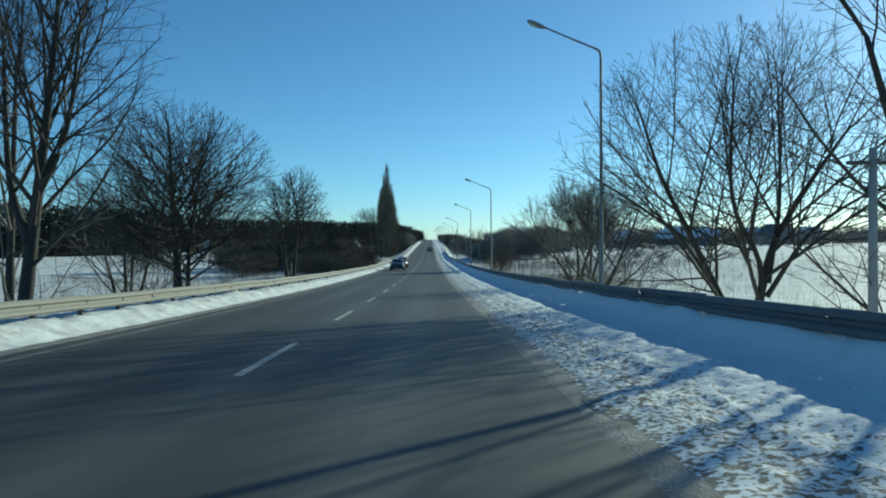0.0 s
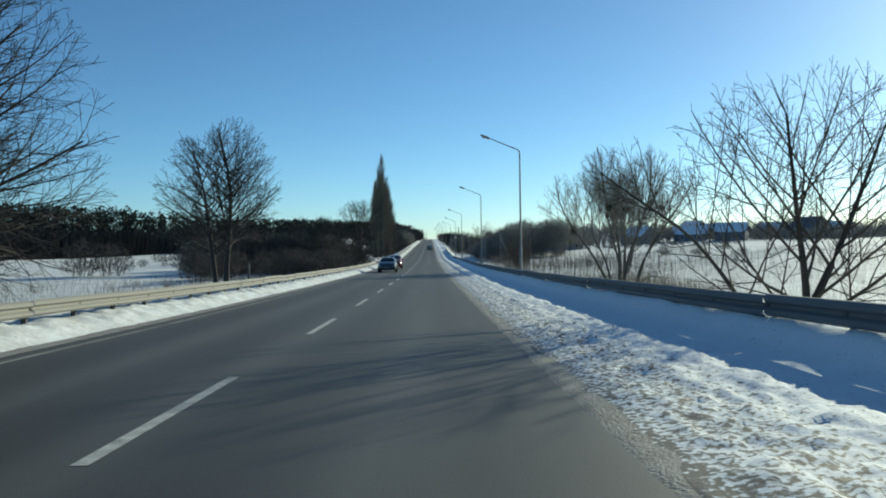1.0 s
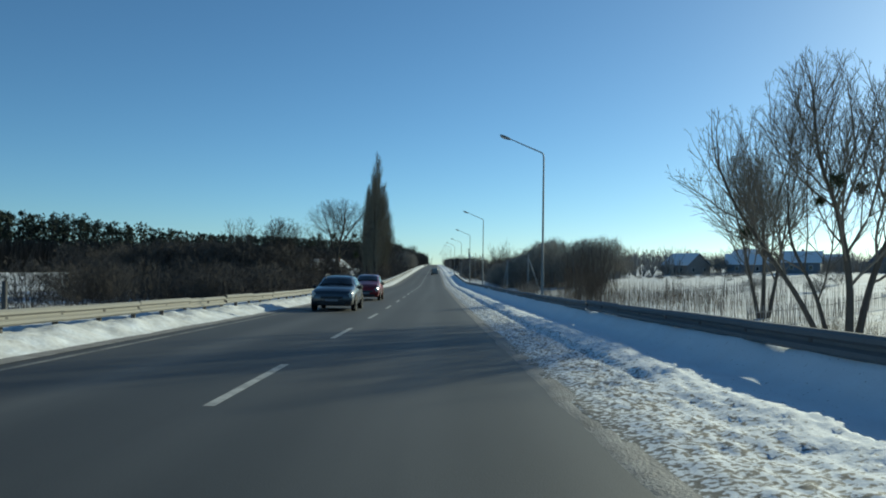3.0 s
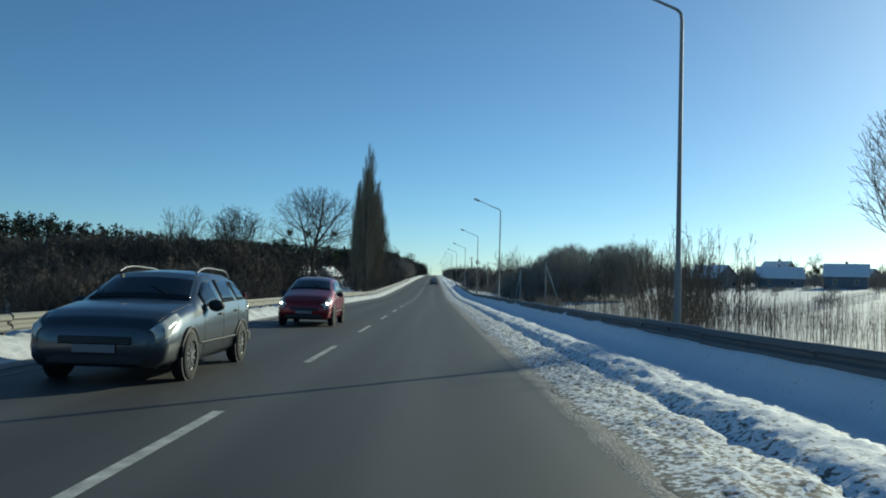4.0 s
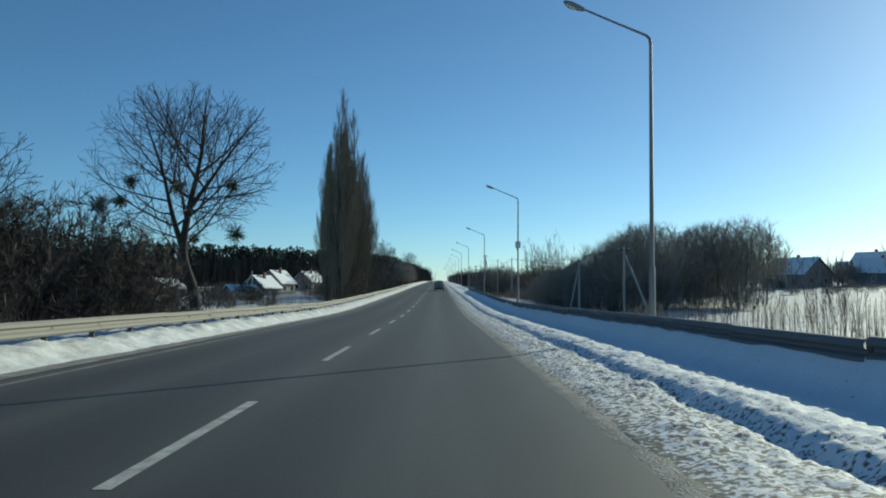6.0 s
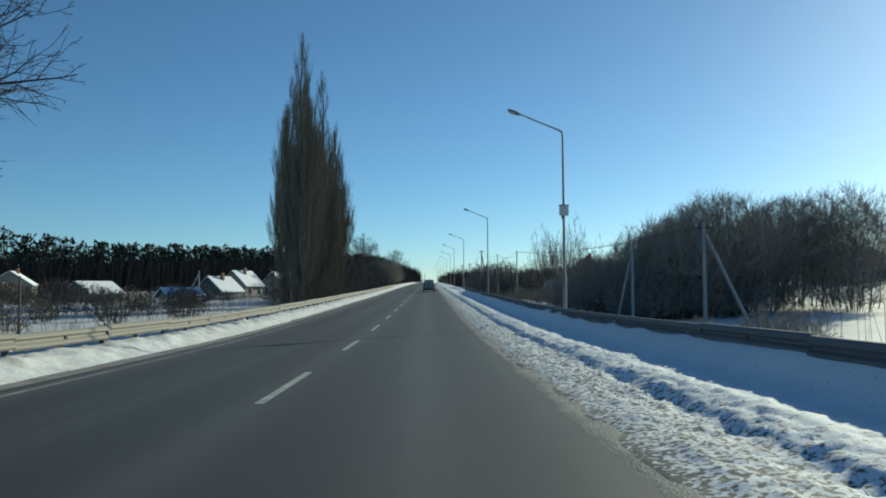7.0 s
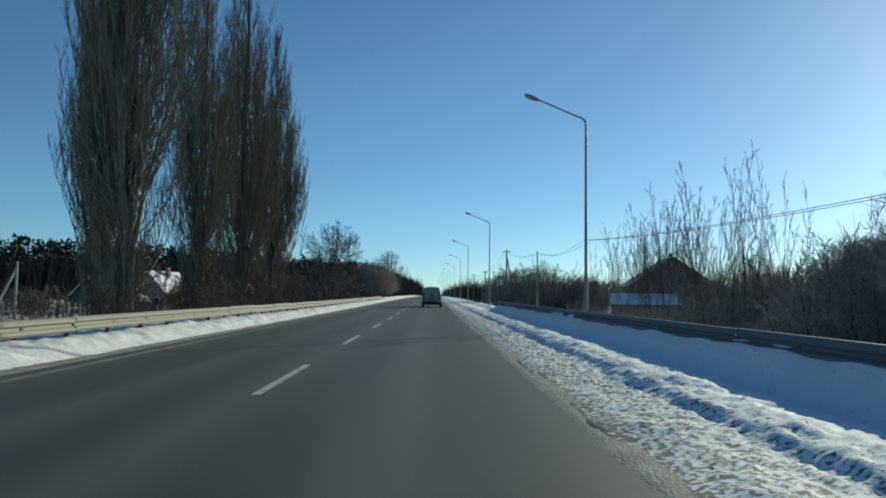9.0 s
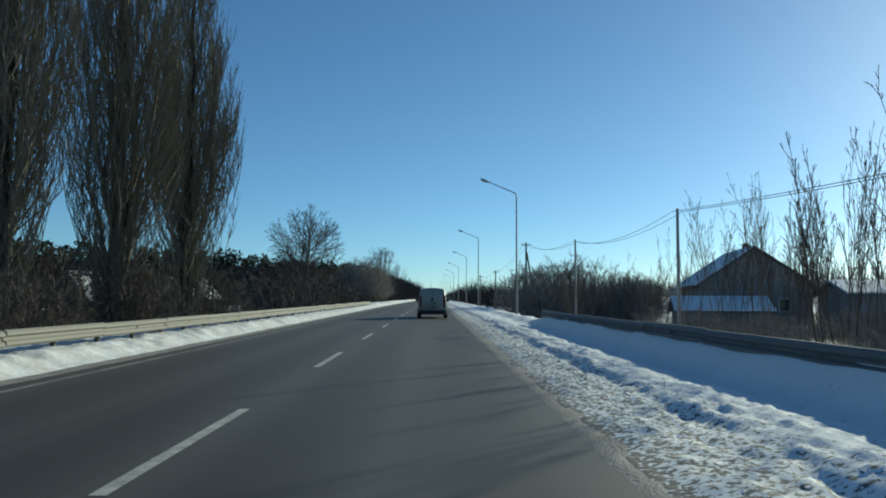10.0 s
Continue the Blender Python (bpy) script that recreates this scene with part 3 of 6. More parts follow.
def bough_tree(seed, stems, lobes, plan=None, tip=0.007, twig=0.005, low=0, droop=0.0, bulge=0.16):
    """A bare tree: stems (control points, radius at foot and top, share where limbs begin, limbs, their angle), whose limbs
    fork again and again until they reach the skin of a crown made of ellipsoids (centre, radii)."""
    rg = random.Random(seed)
    plan = plan or FINE
    wood, fine = [], []
    off = rg.uniform(0, 50)

    def reach(q, d):
        best = 0.0
        for c, r in lobes:
            p = [(q[k] - c[k]) / r[k] for k in range(3)]
            v = [d[k] / r[k] for k in range(3)]
            a = sum(u * u for u in v)
            b = sum(p[k] * v[k] for k in range(3))
            e = b * b - a * (sum(u * u for u in p) - 1)
            if e > 0:
                best = max(best, (math.sqrt(e) - b) / a)
        return best * (1 + bulge * 2 * noise.noise(Vector((d[0] * 2.2 + off, d[1] * 2.2, d[2] * 2.2))))

    def fork(w, ang, turn):
        side = unit((w[1], -w[0], 0.0)) if abs(w[2]) < 0.97 else (1.0, 0.0, 0.0)
        oth = (w[1] * side[2] - w[2] * side[1], w[2] * side[0] - w[0] * side[2], w[0] * side[1] - w[1] * side[0])
        ca, sa, ct, st = math.cos(ang), math.sin(ang), math.cos(turn), math.sin(turn)
        return unit(tuple(w[k] * ca + (side[k] * ct + oth[k] * st) * sa for k in range(3)))

    def branch(q, d, length, r, level):
        gap, angle, share, rise, wob = plan[level]
        segs = max(3, round(length / 0.42)) if level < 1 else (3 if level == 1 else 2 if level == 2 else 1)
        s = length / segs
        pts, radii, dirs = [q], [r], []
        end = max(r * 0.28, tip if level < 3 else twig * 0.7)
        sag = droop * (1.0 - q[2] / 8.0) if level == 0 else 0.0
        for k in range(segs):
            d = unit((d[0] + rg.gauss(0, wob), d[1] + rg.gauss(0, wob), d[2] + rg.gauss(0, wob) + (rise - sag) * s))
            q = (q[0] + d[0] * s, q[1] + d[1] * s, q[2] + d[2] * s)
            pts.append(q), dirs.append(d)
            radii.append(r + (end - r) * (k + 1) / segs)
        fine.append((pts, radii, 6 if r > 0.05 else 4 if r > 0.022 else 3))
        if level + 1 >= len(plan):
            return
        n = max(2, int(length * 0.85 / gap))
        turn = rg.uniform(0, 6.28)
        for c in range(n):
            f = 0.15 + 0.85 * (c + rg.random()) / n
            u = min(f * segs, segs - 0.001)
            i = int(u)
            a, b = pts[i], pts[i + 1]
            g = u - i
            o = (a[0] + (b[0] - a[0]) * g, a[1] + (b[1] - a[1]) * g, a[2] + (b[2] - a[2]) * g)
            turn += 2.6 + rg.uniform(-0.6, 0.6)
            nd = fork(dirs[i], radians(angle * rg.uniform(0.65, 1.25) * (1.2 - 0.5 * f)), turn)
            l = min(reach(o, nd) * rg.uniform(0.8, 1.05) + 0.12, length * share * rg.uniform(0.65, 1.15) * (1.2 - 0.65 * f))
            here = radii[i] + (radii[i + 1] - radii[i]) * g
            if l > 0.1:
                branch(o, nd, l, max(min(0.62 * here, 0.011 * l + 0.005), tip if level < 2 else twig), level + 1)

    for ctrl, r0, r1, first, count, angle in stems:
        pts = curve_through(ctrl)
        n = len(pts)
        radii = [r0 + (r1 - r0) * (k / (n - 1)) ** 0.8 for k in range(n)]
        if ctrl[0][2] < 0.1:
            radii[0] *= 1.35
        wood.append((pts, radii, 8))
        turn = rg.uniform(0, 6.28)
        for c in range(count):
            f = first + (1 - first) * (c + rg.random()) / count
            i = min(int(f * (n - 1)), n - 2)
            w = unit(tuple(pts[i + 1][k] - pts[i][k] for k in range(3)))
            turn += 2.4 + rg.uniform(-0.5, 0.5)
            nd = fork(w, radians(angle * rg.uniform(0.75, 1.2) * (1.15 - 0.55 * f)), turn)
            l = reach(pts[i], nd) * rg.uniform(0.84, 1.0)
            if l > 0.4:
                branch(pts[i], nd, l, min(0.5 * radii[i], 0.011 * l + 0.008), 0)
        w = unit(tuple(pts[-1][k] - pts[-2][k] for k in range(3)))
        for _ in range(2):
            nd = fork(w, radians(rg.uniform(6, 24)), rg.uniform(0, 6.28))
            branch(pts[-1], nd, max(reach(pts[-1], nd) * 0.95, 0.5), r1 * 0.85, 0)
    for _ in range(low):
        a = rg.uniform(0, 6.28)
        branch((0, 0, rg.uniform(0.6, 1.8)), unit((math.cos(a), math.sin(a), rg.uniform(-0.2, 0.5))), rg.uniform(1.2, 2.8), 0.035, 1)
    return [tubes_mesh("trunk", [w]) for w in wood], tubes_mesh("crown", fine, False)


def poplar_tree(seed, height, wide, leaders=8, limbs_on_trunk=64, shoots=8, twigs=5):
    """A columnar poplar: a straight bole, steep leaders beside it, and limbs, shoots and twigs that all turn upright."""
    rg = random.Random(seed)
    off = rg.uniform(0, 60)

    def skin(z, a):
        t = min(max((z - 1.5) / (height - 1.5), 0.0), 1.0)
        r = 0.36 + 0.64 * smooth(0.0, 0.33, t) if t < 0.34 else max((1 - t) / 0.66, 0.0) ** 0.6
        return wide * r * (1 + 0.24 * noise.noise(Vector((1.6 * math.cos(a) + off, 1.6 * math.sin(a), z * 0.16))))

    def upright(p, a, rho, length, cuts, r, end, sides):
        z1 = min(p[2] + length, height * 0.995)
        q = rho * skin(z1, a)
        ex, ey = q * math.cos(a), q * math.sin(a)
        pts = []
        for k in range(cuts + 1):
            g = k / cuts
            h = 1 - (1 - g) ** 1.6
            w = 0.05 * length * 0.25 * (0 < k < cuts)
            pts.append((p[0] + (ex - p[0]) * h + rg.gauss(0, w), p[1] + (ey - p[1]) * h + rg.gauss(0, w), p[2] + (z1 - p[2]) * g))
        return pts, [r + (end - r) * k / cuts for k in range(cuts + 1)], sides

    bole = ([(rg.gauss(0, 0.05) * (k > 0), rg.gauss(0, 0.05) * (k > 0), -0.6 + (height * 0.97 + 0.6) * k / 12) for k in range(13)],
            [0.62] + [0.46 - 0.44 * k / 12 for k in range(1, 13)], 9)
    stems = [bole]
    for k in range(leaders):
        z = rg.uniform(0.3, 5.5)
        a = 6.28 * k / leaders + rg.uniform(-0.4, 0.4)
        stems.append(upright((0, 0, z), a, rg.uniform(0.35, 0.7), height * rg.uniform(0.35, 0.68), 8, 0.125, 0.02, 6))
    fine = list(stems[1:])
    limbs_made = []
    for j, (pts, rr, _s) in enumerate(stems):
        count = limbs_on_trunk if j == 0 else 17
        for k in range(count):
            f = (0.02 if j == 0 else 0.04) + 0.95 * (k + rg.random()) / count
            f = min(f, 0.985)
            u = f * (len(pts) - 1)
            i = int(u)
            p = tuple(pts[i][c] + (pts[i + 1][c] - pts[i][c]) * (u - i) for c in range(3))
            here = math.atan2(p[1], p[0]) if j else 0.0
            a = rg.uniform(0, 6.28) if j == 0 else here + rg.gauss(0, 0.7)
            limbs_made.append(upright(p, a, rg.uniform(0.5, 1.0), rg.uniform(2.6, 6.5) * (1.1 - 0.6 * p[2] / height), 5, 0.034, 0.012, 4))
    for _ in range(18):
        a, q = rg.uniform(0, 6.28), rg.uniform(0.3, 0.7)
        limbs_made.append(upright((q * math.cos(a), q * math.sin(a), rg.uniform(-0.3, 1.5)), a, rg.uniform(0.4, 0.95), rg.uniform(2.0, 5.0), 5, 0.03, 0.012, 4))
    fine += limbs_made
    for pts, rr, _s in limbs_made:
        for k in range(shoots):
            u = (0.12 + 0.88 * (k + rg.random()) / shoots) * (len(pts) - 1) * 0.999
            i = int(u)
            p = tuple(pts[i][c] + (pts[i + 1][c] - pts[i][c]) * (u - i) for c in range(3))
            d, t = rg.uniform(0, 6.28), rg.uniform(0.18, 0.45)
            l = rg.uniform(0.9, 2.0)
            sh = [p, (p[0] + 0.62 * t * math.cos(d), p[1] + 0.62 * t * math.sin(d), p[2] + 0.42 * l), (p[0] + t * math.cos(d), p[1] + t * math.sin(d), p[2] + l)]
            fine.append((sh, [0.017, 0.013, 0.009], 3))
            for _ in range(twigs):
                g = rg.random() * 1.9
                i2 = int(g)
                q = tuple(sh[i2][c] + (sh[i2 + 1][c] - sh[i2][c]) * (g - i2) for c in range(3))
                d2, t2, l2 = rg.uniform(0, 6.28), rg.uniform(0.1, 0.3), rg.uniform(0.35, 0.8)
                fine.append(([q, (q[0] + t2 * math.cos(d2), q[1] + t2 * math.sin(d2), q[2] + l2)], [0.0095, 0.007], 3))
    return [tubes_mesh("trunk", [bole])], tubes_mesh("crown", fine, False)


def stand(name, x, y, top, meshes, label, bark=None, twig=None, turn=0.0, wide=1.0):
    """A tree from its trunk and crown meshes, its tip at the height top."""
    z = ground_z(x, y) - 0.05
    wood, fine = meshes
    ob = thing(name, (x, y, z), label, "tree", "", turn)
    s = (top - z) / max(max(v.co.z for v in fine.vertices), 0.1)
    ob.scale = (s * wide, s * wide, s)
    for w in wood:
        part("trunk", w, bark or M_BARK, ob)
    part("crown", fine, twig or M_TWIG, ob)
    return ob


def mistletoe(ob, seed, spots, size=0.45):
    """Round evergreen tufts on a tree's limbs, built of many short sprigs."""
    rng = random.Random(seed)
    trunk = next(c for c in ob.children if c.name.startswith("crown"))
    hi = max(w.co.z for w in trunk.data.vertices)
    pick = [v.co for v in trunk.data.vertices if 0.62 * hi > v.co.z > 0.3 * hi]
    for k in range(spots):
        c = pick[rng.randrange(len(pick))]
        lines = []
        r = size * rng.uniform(0.7, 1.3)
        for _ in range(240):
            d = unit((rng.gauss(0, 1), rng.gauss(0, 1), rng.gauss(0, 1)))
            a = r * rng.random() ** 0.5 * 0.85
            e = unit((d[0] + rng.gauss(0, 0.8), d[1] + rng.gauss(0, 0.8), d[2] + rng.gauss(0, 0.8)))
            b = r * rng.uniform(0.15, 0.32)
            q = (c.x + d[0] * a, c.y + d[1] * a, c.z + d[2] * a)
            lines.append(([(c.x, c.y, c.z), q, (q[0] + e[0] * b, q[1] + e[1] * b, q[2] + e[2] * b)], [0.008, 0.009, 0.015], 3))
        part("mistletoe", tubes_mesh("mistletoe", lines, False), M_MISTLE, ob, "dark green mistletoe tuft")


def round_crown(seed, height, wide, bole, r, limbs_n=15, stems=1, spread=0.25, plan=None, tip=0.009, twig=0.007, lean=0.0):
    """A bare round-headed tree with one or a few stems."""
    rg = random.Random(seed)
    rows = []
    for k in range(stems):
        a = 6.28 * k / stems + rg.uniform(-0.3, 0.3)
        e = spread if stems > 1 else 0.06
        fx, fy = (0.12 * math.cos(a), 0.12 * math.sin(a)) if stems > 1 else (0.0, 0.0)
        top = height * rg.uniform(0.72, 0.85)
        rows.append(([(fx, fy, -0.4), (fx + e * bole * 0.5 * math.cos(a) + lean * bole, fy + e * bole * 0.5 * math.sin(a), bole),
                      (e * top * 0.7 * math.cos(a) + lean * bole, e * top * 0.7 * math.sin(a), top)], r, r * 0.22, bole / height * 0.8, limbs_n // stems + 2, 62))
    zc = bole * 0.75 + (height - bole * 0.75) * 0.45
    return bough_tree(seed, rows, [((lean * bole, 0, zc), (wide, wide, height - zc))], plan, tip, twig)


# the lindens on the far side of the road
stand("linden", -11.0, 20.0, 11.2, bough_tree(11, [([(0, 0, -0.5), (0.35, 0.1, 3.0), (0.8, 0.1, 6.5), (1.3, 0, 10.6)], 0.27, 0.05, 0.28, 17, 50),
      ([(0.38, 0, 3.4), (-0.3, 0.3, 5.2), (-0.5, 0.4, 9.4)], 0.13, 0.04, 0.25, 9, 50), ([(0.5, 0, 4.4), (1.5, -0.2, 6.4), (2.0, -0.4, 9.2)], 0.11, 0.035, 0.25, 8, 50)],
      [((0.9, 0, 8.2), (3.9, 3.9, 5.0)), ((0.6, 0, 5.6), (4.2, 4.0, 2.7))], OPEN, 0.005, 0.0032), "tall bare linden with a dark leaning trunk")
stand("linden", -14.8, 26.5, 10.6, round_crown(14, 12.0, 3.6, 3.2, 0.2, 14, plan=OPEN, tip=0.006, twig=0.0035), "tall bare linden standing behind another tree", twig=M_TWIG_R)
stand("linden", -12.7, 38.3, 8.75, bough_tree(12, [([(0, 0, -0.5), (0.02, 0, 3.2), (-0.15, 0, 6.0), (-0.3, 0, 9.3)], 0.30, 0.04, 0.33, 42, 76),
      ([(0.38, 0.1, -0.5), (0.48, 0.1, 3.2), (0.72, 0.1, 5.6), (1.2, 0, 8.0)], 0.17, 0.035, 0.36, 28, 70)],
      [((0.0, 0, 5.7), (5.0, 4.8, 4.8)), ((2.0, 0, 5.3), (3.1, 3.2, 2.9))], FINE, 0.0052, 0.0036, low=16, droop=0.13, bulge=0.06), "bare linden with a dense rounded crown and low tangled limbs")
stand("linden", -12.2, 66.9, 8.2, bough_tree(13, [([(-0.2, 0, -0.5), (-0.28, 0, 2.2), (-0.62, 0, 5.4), (-0.9, 0, 7.6), (-1.4, 0, 9.6)], 0.22, 0.04, 0.40, 34, 64),
      ([(0.3, 0, -0.5), (0.34, 0, 2.6), (0.62, 0, 6.0), (0.6, 0, 8.2), (0.1, 0, 10.8)], 0.24, 0.04, 0.38, 40, 64)],
      [((-1.3, 0, 6.8), (2.5, 2.5, 4.0)), ((1.0, 0, 7.2), (2.7, 2.5, 4.7)), ((-0.1, 0, 5.6), (4.2, 3.4, 2.2))], FINE, 0.007, 0.0058, low=9, droop=0.18), "bare twin-trunked linden with drooping twigs")
stand("wild_cherry", -17.2, 43.5, 6.6, round_crown(15, 8.4, 3.2, 1.2, 0.13, 20, 4, 0.35, OPEN, 0.008, 0.006), "bare many-stemmed tree behind the roadside lindens", twig=M_TWIG_R)
# the maples beside the near guard rail
stand("maple", 10.4, 23.6, 8.7, bough_tree(26, [([(0.1, 0, -0.5), (0.15, 0, 1.4), (0.35, 0, 2.8), (0.8, 0.1, 4.2), (1.8, 0.2, 5.8), (3.0, 0.3, 7.4)], 0.21, 0.04, 0.34, 9, 54),
      ([(-0.1, 0, -0.5), (-0.15, 0, 1.2), (-0.75, 0.1, 2.5), (-1.6, 0.3, 4.4), (-2.4, 0.3, 6.0), (-3.0, 0.3, 7.8)], 0.17, 0.035, 0.34, 9, 54),
      ([(0.3, 0, 1.9), (0.2, -0.2, 3.6), (-0.6, -0.3, 5.4), (-0.6, -0.4, 8.6)], 0.10, 0.03, 0.2, 8, 52), ([(0.5, 0, 2.6), (1.5, -0.5, 4.4), (2.9, -0.6, 5.4), (4.2, -0.6, 5.9)], 0.08, 0.03, 0.25, 6, 50),
      ([(-0.9, 0.1, 2.8), (-2.2, -0.3, 4.4), (-3.9, -0.4, 5.6)], 0.075, 0.028, 0.25, 5, 50), ([(0.55, 0, 3.0), (1.1, 0.5, 5.4), (1.2, 0.8, 8.6)], 0.085, 0.03, 0.2, 7, 50)],
      [((0.0, 0, 6.0), (5.7, 4.4, 4.4))], FINE, 0.005, 0.0027, bulge=0.2), "bare wide-branching roadside maple forking near the ground")
stand("maple", 12.6, 16.0, 9.0, round_crown(29, 11.0, 5.2, 2.2, 0.22, 12, 3, 0.4, OPEN, 0.006, 0.0032), "bare spreading roadside maple with long arching limbs", turn=50)
stand("maple", 9.4, 40.4, 4.9, bough_tree(22, [([(0.0, 0, -0.5), (0.1, 0, 1.6), (0.0, 0.1, 3.2), (-0.2, 0.1, 5.2)], 0.13, 0.02, 0.3, 16, 62), ([(0.1, 0, 1.4), (0.9, 0.1, 3.0), (1.6, 0.1, 4.8)], 0.09, 0.025, 0.2, 10, 58),
      ([(-0.3, 0, -0.5), (-0.9, 0, 1.3), (-1.9, 0.1, 2.8), (-2.9, 0.2, 3.6), (-3.6, 0.2, 4.1)], 0.075, 0.012, 0.4, 20, 60), ([(0.3, 0, -0.4), (1.1, -0.2, 0.9), (2.2, -0.4, 1.7)], 0.08, 0.02, 0.4, 8, 50)],
      [((0.3, 0, 3.7), (3.2, 2.8, 2.3)), ((-2.9, 0.1, 4.0), (1.1, 1.0, 1.1))], FINE, 0.0046, 0.0028), "small bare sprawling tree with crossing limbs")
# the willows past the brook
w1 = stand("willow", 19.7, 100.7, 10.5, bough_tree(23, [([(-0.7, 0, -0.5), (-2.2, 0, 2.4), (-3.6, 0.2, 4.6), (-5.0, 0.2, 6.6), (-5.8, 0.2, 8.4)], 0.17, 0.05, 0.4, 15, 46),
      ([(-0.5, 0.2, -0.5), (-1.3, 0.3, 2.6), (-2.4, 0.3, 5.0), (-2.6, 0.3, 7.4)], 0.14, 0.04, 0.4, 11, 44), ([(0, 0, -0.5), (0.1, 0, 3.0), (-0.4, 0, 6.2), (-1.3, 0, 9.0), (-1.6, 0, 12.0)], 0.22, 0.05, 0.3, 22, 46),
      ([(0.3, 0.2, -0.5), (1.2, 0.2, 3.2), (2.2, 0.2, 5.8), (3.2, 0.2, 9.0), (3.4, 0.2, 12.0)], 0.20, 0.05, 0.3, 22, 46), ([(1.6, 0, -0.5), (2.6, 0.1, 2.6), (4.4, 0.2, 5.4), (5.8, 0.2, 7.4), (7.2, 0.2, 9.6)], 0.21, 0.05, 0.36, 20, 46),
      ([(1.7, -0.2, 0.2), (3.2, -0.3, 0.9), (4.6, -0.4, 0.7)], 0.08, 0.03, 0.6, 3, 40)],
      [((-5.2, 0, 8.0), (3.1, 2.8, 3.2)), ((-1.2, 0, 9.6), (3.2, 3.2, 4.4)), ((3.4, 0, 9.6), (3.0, 3.2, 4.3)), ((6.2, 0, 8.2), (3.2, 3.0, 3.9))], SOFT, 0.0075, 0.0046), "large bare multi-stemmed willow with mistletoe", bark=M_WILLOW, twig=M_TWIG_R)
mistletoe(w1, 3, 6)
stand("willow", 27.0, 127.0, 11.0, bough_tree(24, [([(-0.4, 0, -0.5), (-1.8, 0, 4.0), (-3.4, 0, 8.6)], 0.2, 0.05, 0.35, 11, 46), ([(0, 0.1, -0.5), (0.2, 0.1, 5.0), (-0.4, 0, 11.0)], 0.22, 0.05, 0.3, 13, 46),
      ([(0.4, 0, -0.5), (1.8, 0, 4.0), (3.2, 0, 9.0)], 0.2, 0.05, 0.35, 11, 46)], [((-3.0, 0, 8.4), (3.4, 3.2, 4.2)), ((0.2, 0, 9.4), (3.2, 3.2, 5.2)), ((3.2, 0, 8.6), (3.3, 3.2, 4.4))], SOFT, 0.008, 0.0055, bulge=0.2),
      "bare multi-stemmed willow beside the reeds", bark=M_WILLOW, twig=M_TWIG_R, turn=30)
# the ash and the gardens' trees
w2 = stand("ash", -12.7, 172.0, 9.4, bough_tree(25, [([(0.2, 0, -0.5), (-0.3, 0, 2.6), (-0.9, 0, 4.8), (-0.6, 0, 7.4), (-0.1, 0.1, 10.0), (0.1, 0.1, 12.6)], 0.42, 0.05, 0.36, 20, 76),
      ([(-0.9, 0, 4.9), (-1.6, 0.1, 7.0), (-2.2, 0.1, 9.4), (-3.0, 0.1, 11.6)], 0.19, 0.045, 0.1, 12, 72), ([(-0.5, 0, 7.4), (0.9, 0, 9.4), (2.3, 0, 11.4)], 0.15, 0.04, 0.1, 9, 66)],
      [((-0.9, 0, 9.4), (5.5, 5.2, 4.9))], WIDE, 0.009, 0.0058, droop=0.10, bulge=0.1), "bare round-crowned ash with mistletoe and a whitewashed trunk")
mistletoe(w2, 5, 7, 0.55)
part("whitewash", tubes_mesh("whitewash", [([(0.13, 0, 0.1), (0.02, 0, 1.0), (-0.12, 0, 1.75)], [0.5, 0.46, 0.44], 10)]), M_WASH, w2, "flaking whitewash on the bark")
fruit = stand("old_fruit_tree", -15.2, 163.5, 1.9, round_crown(27, 4.0, 2.2, 1.2, 0.17, 13, tip=0.008, twig=0.006, lean=-0.3), "gnarled bare old fruit tree with a leaning trunk")
stand("wild_pear", -18.6, 159.5, 6.0, round_crown(28, 9.0, 3.4, 3.0, 0.15, 33, 3, 0.3), "bare wild pear standing out of a dark thicket")
stand("wild_pear", -24.2, 160.0, 5.8, round_crown(29, 9.0, 2.5, 3.0, 0.14, 26, 2, 0.2), "bare wild pear standing out of a dark thicket")
# the poplars
stand("poplar", -13.2, 233.2, 25.6, poplar_tree(31, 28.0, 3.35, 14, 44), "very tall slim bare poplar", twig=M_POPLAR)
stand("poplar", -14.8, 234.6, 18.6, poplar_tree(36, 21.0, 2.3, 8, 40), "slim bare poplar close beside a taller one", twig=M_POPLAR)
stand("poplar", -15.0, 249.5, 23.6, poplar_tree(32, 26.5, 3.0, 12, 48), "tall slim bare poplar in a close row", twig=M_POPLAR)
stand("poplar", -14.2, 257.2, 28.3, poplar_tree(33, 30.0, 3.2, 14, 48), "very tall slim bare poplar in a close row", twig=M_POPLAR)
stand("poplar", -13.4, 264.5, 22.4, poplar_tree(34, 25.0, 3.2, 14, 48), "tall bare poplar with a blunt top in a close row", twig=M_POPLAR)
stand("roadside_tree", -13.0, 300.4, 9.2, round_crown(34, 11.5, 4.3, 2.2, 0.2, 26, tip=0.013, twig=0.012), "bare round roadside tree before a pine wood", twig=M_BRUSH)
stand("roadside_tree", -8.9, 348, 8.6, round_crown(35, 10.0, 4.0, 2.0, 0.2, 24, plan=OPEN, tip=0.016, twig=0.016), "bare round roadside tree before a pine wood", twig=M_BRUSH)
w3 = stand("bare_tree", 97.5, 282, 9.0, round_crown(37, 9.0, 2.6, 5.2, 0.17, 9, plan=OPEN, tip=0.022, twig=0.02), "bare tree with mistletoe clumps beside village houses")
mistletoe(w3, 9, 8, 0.7)

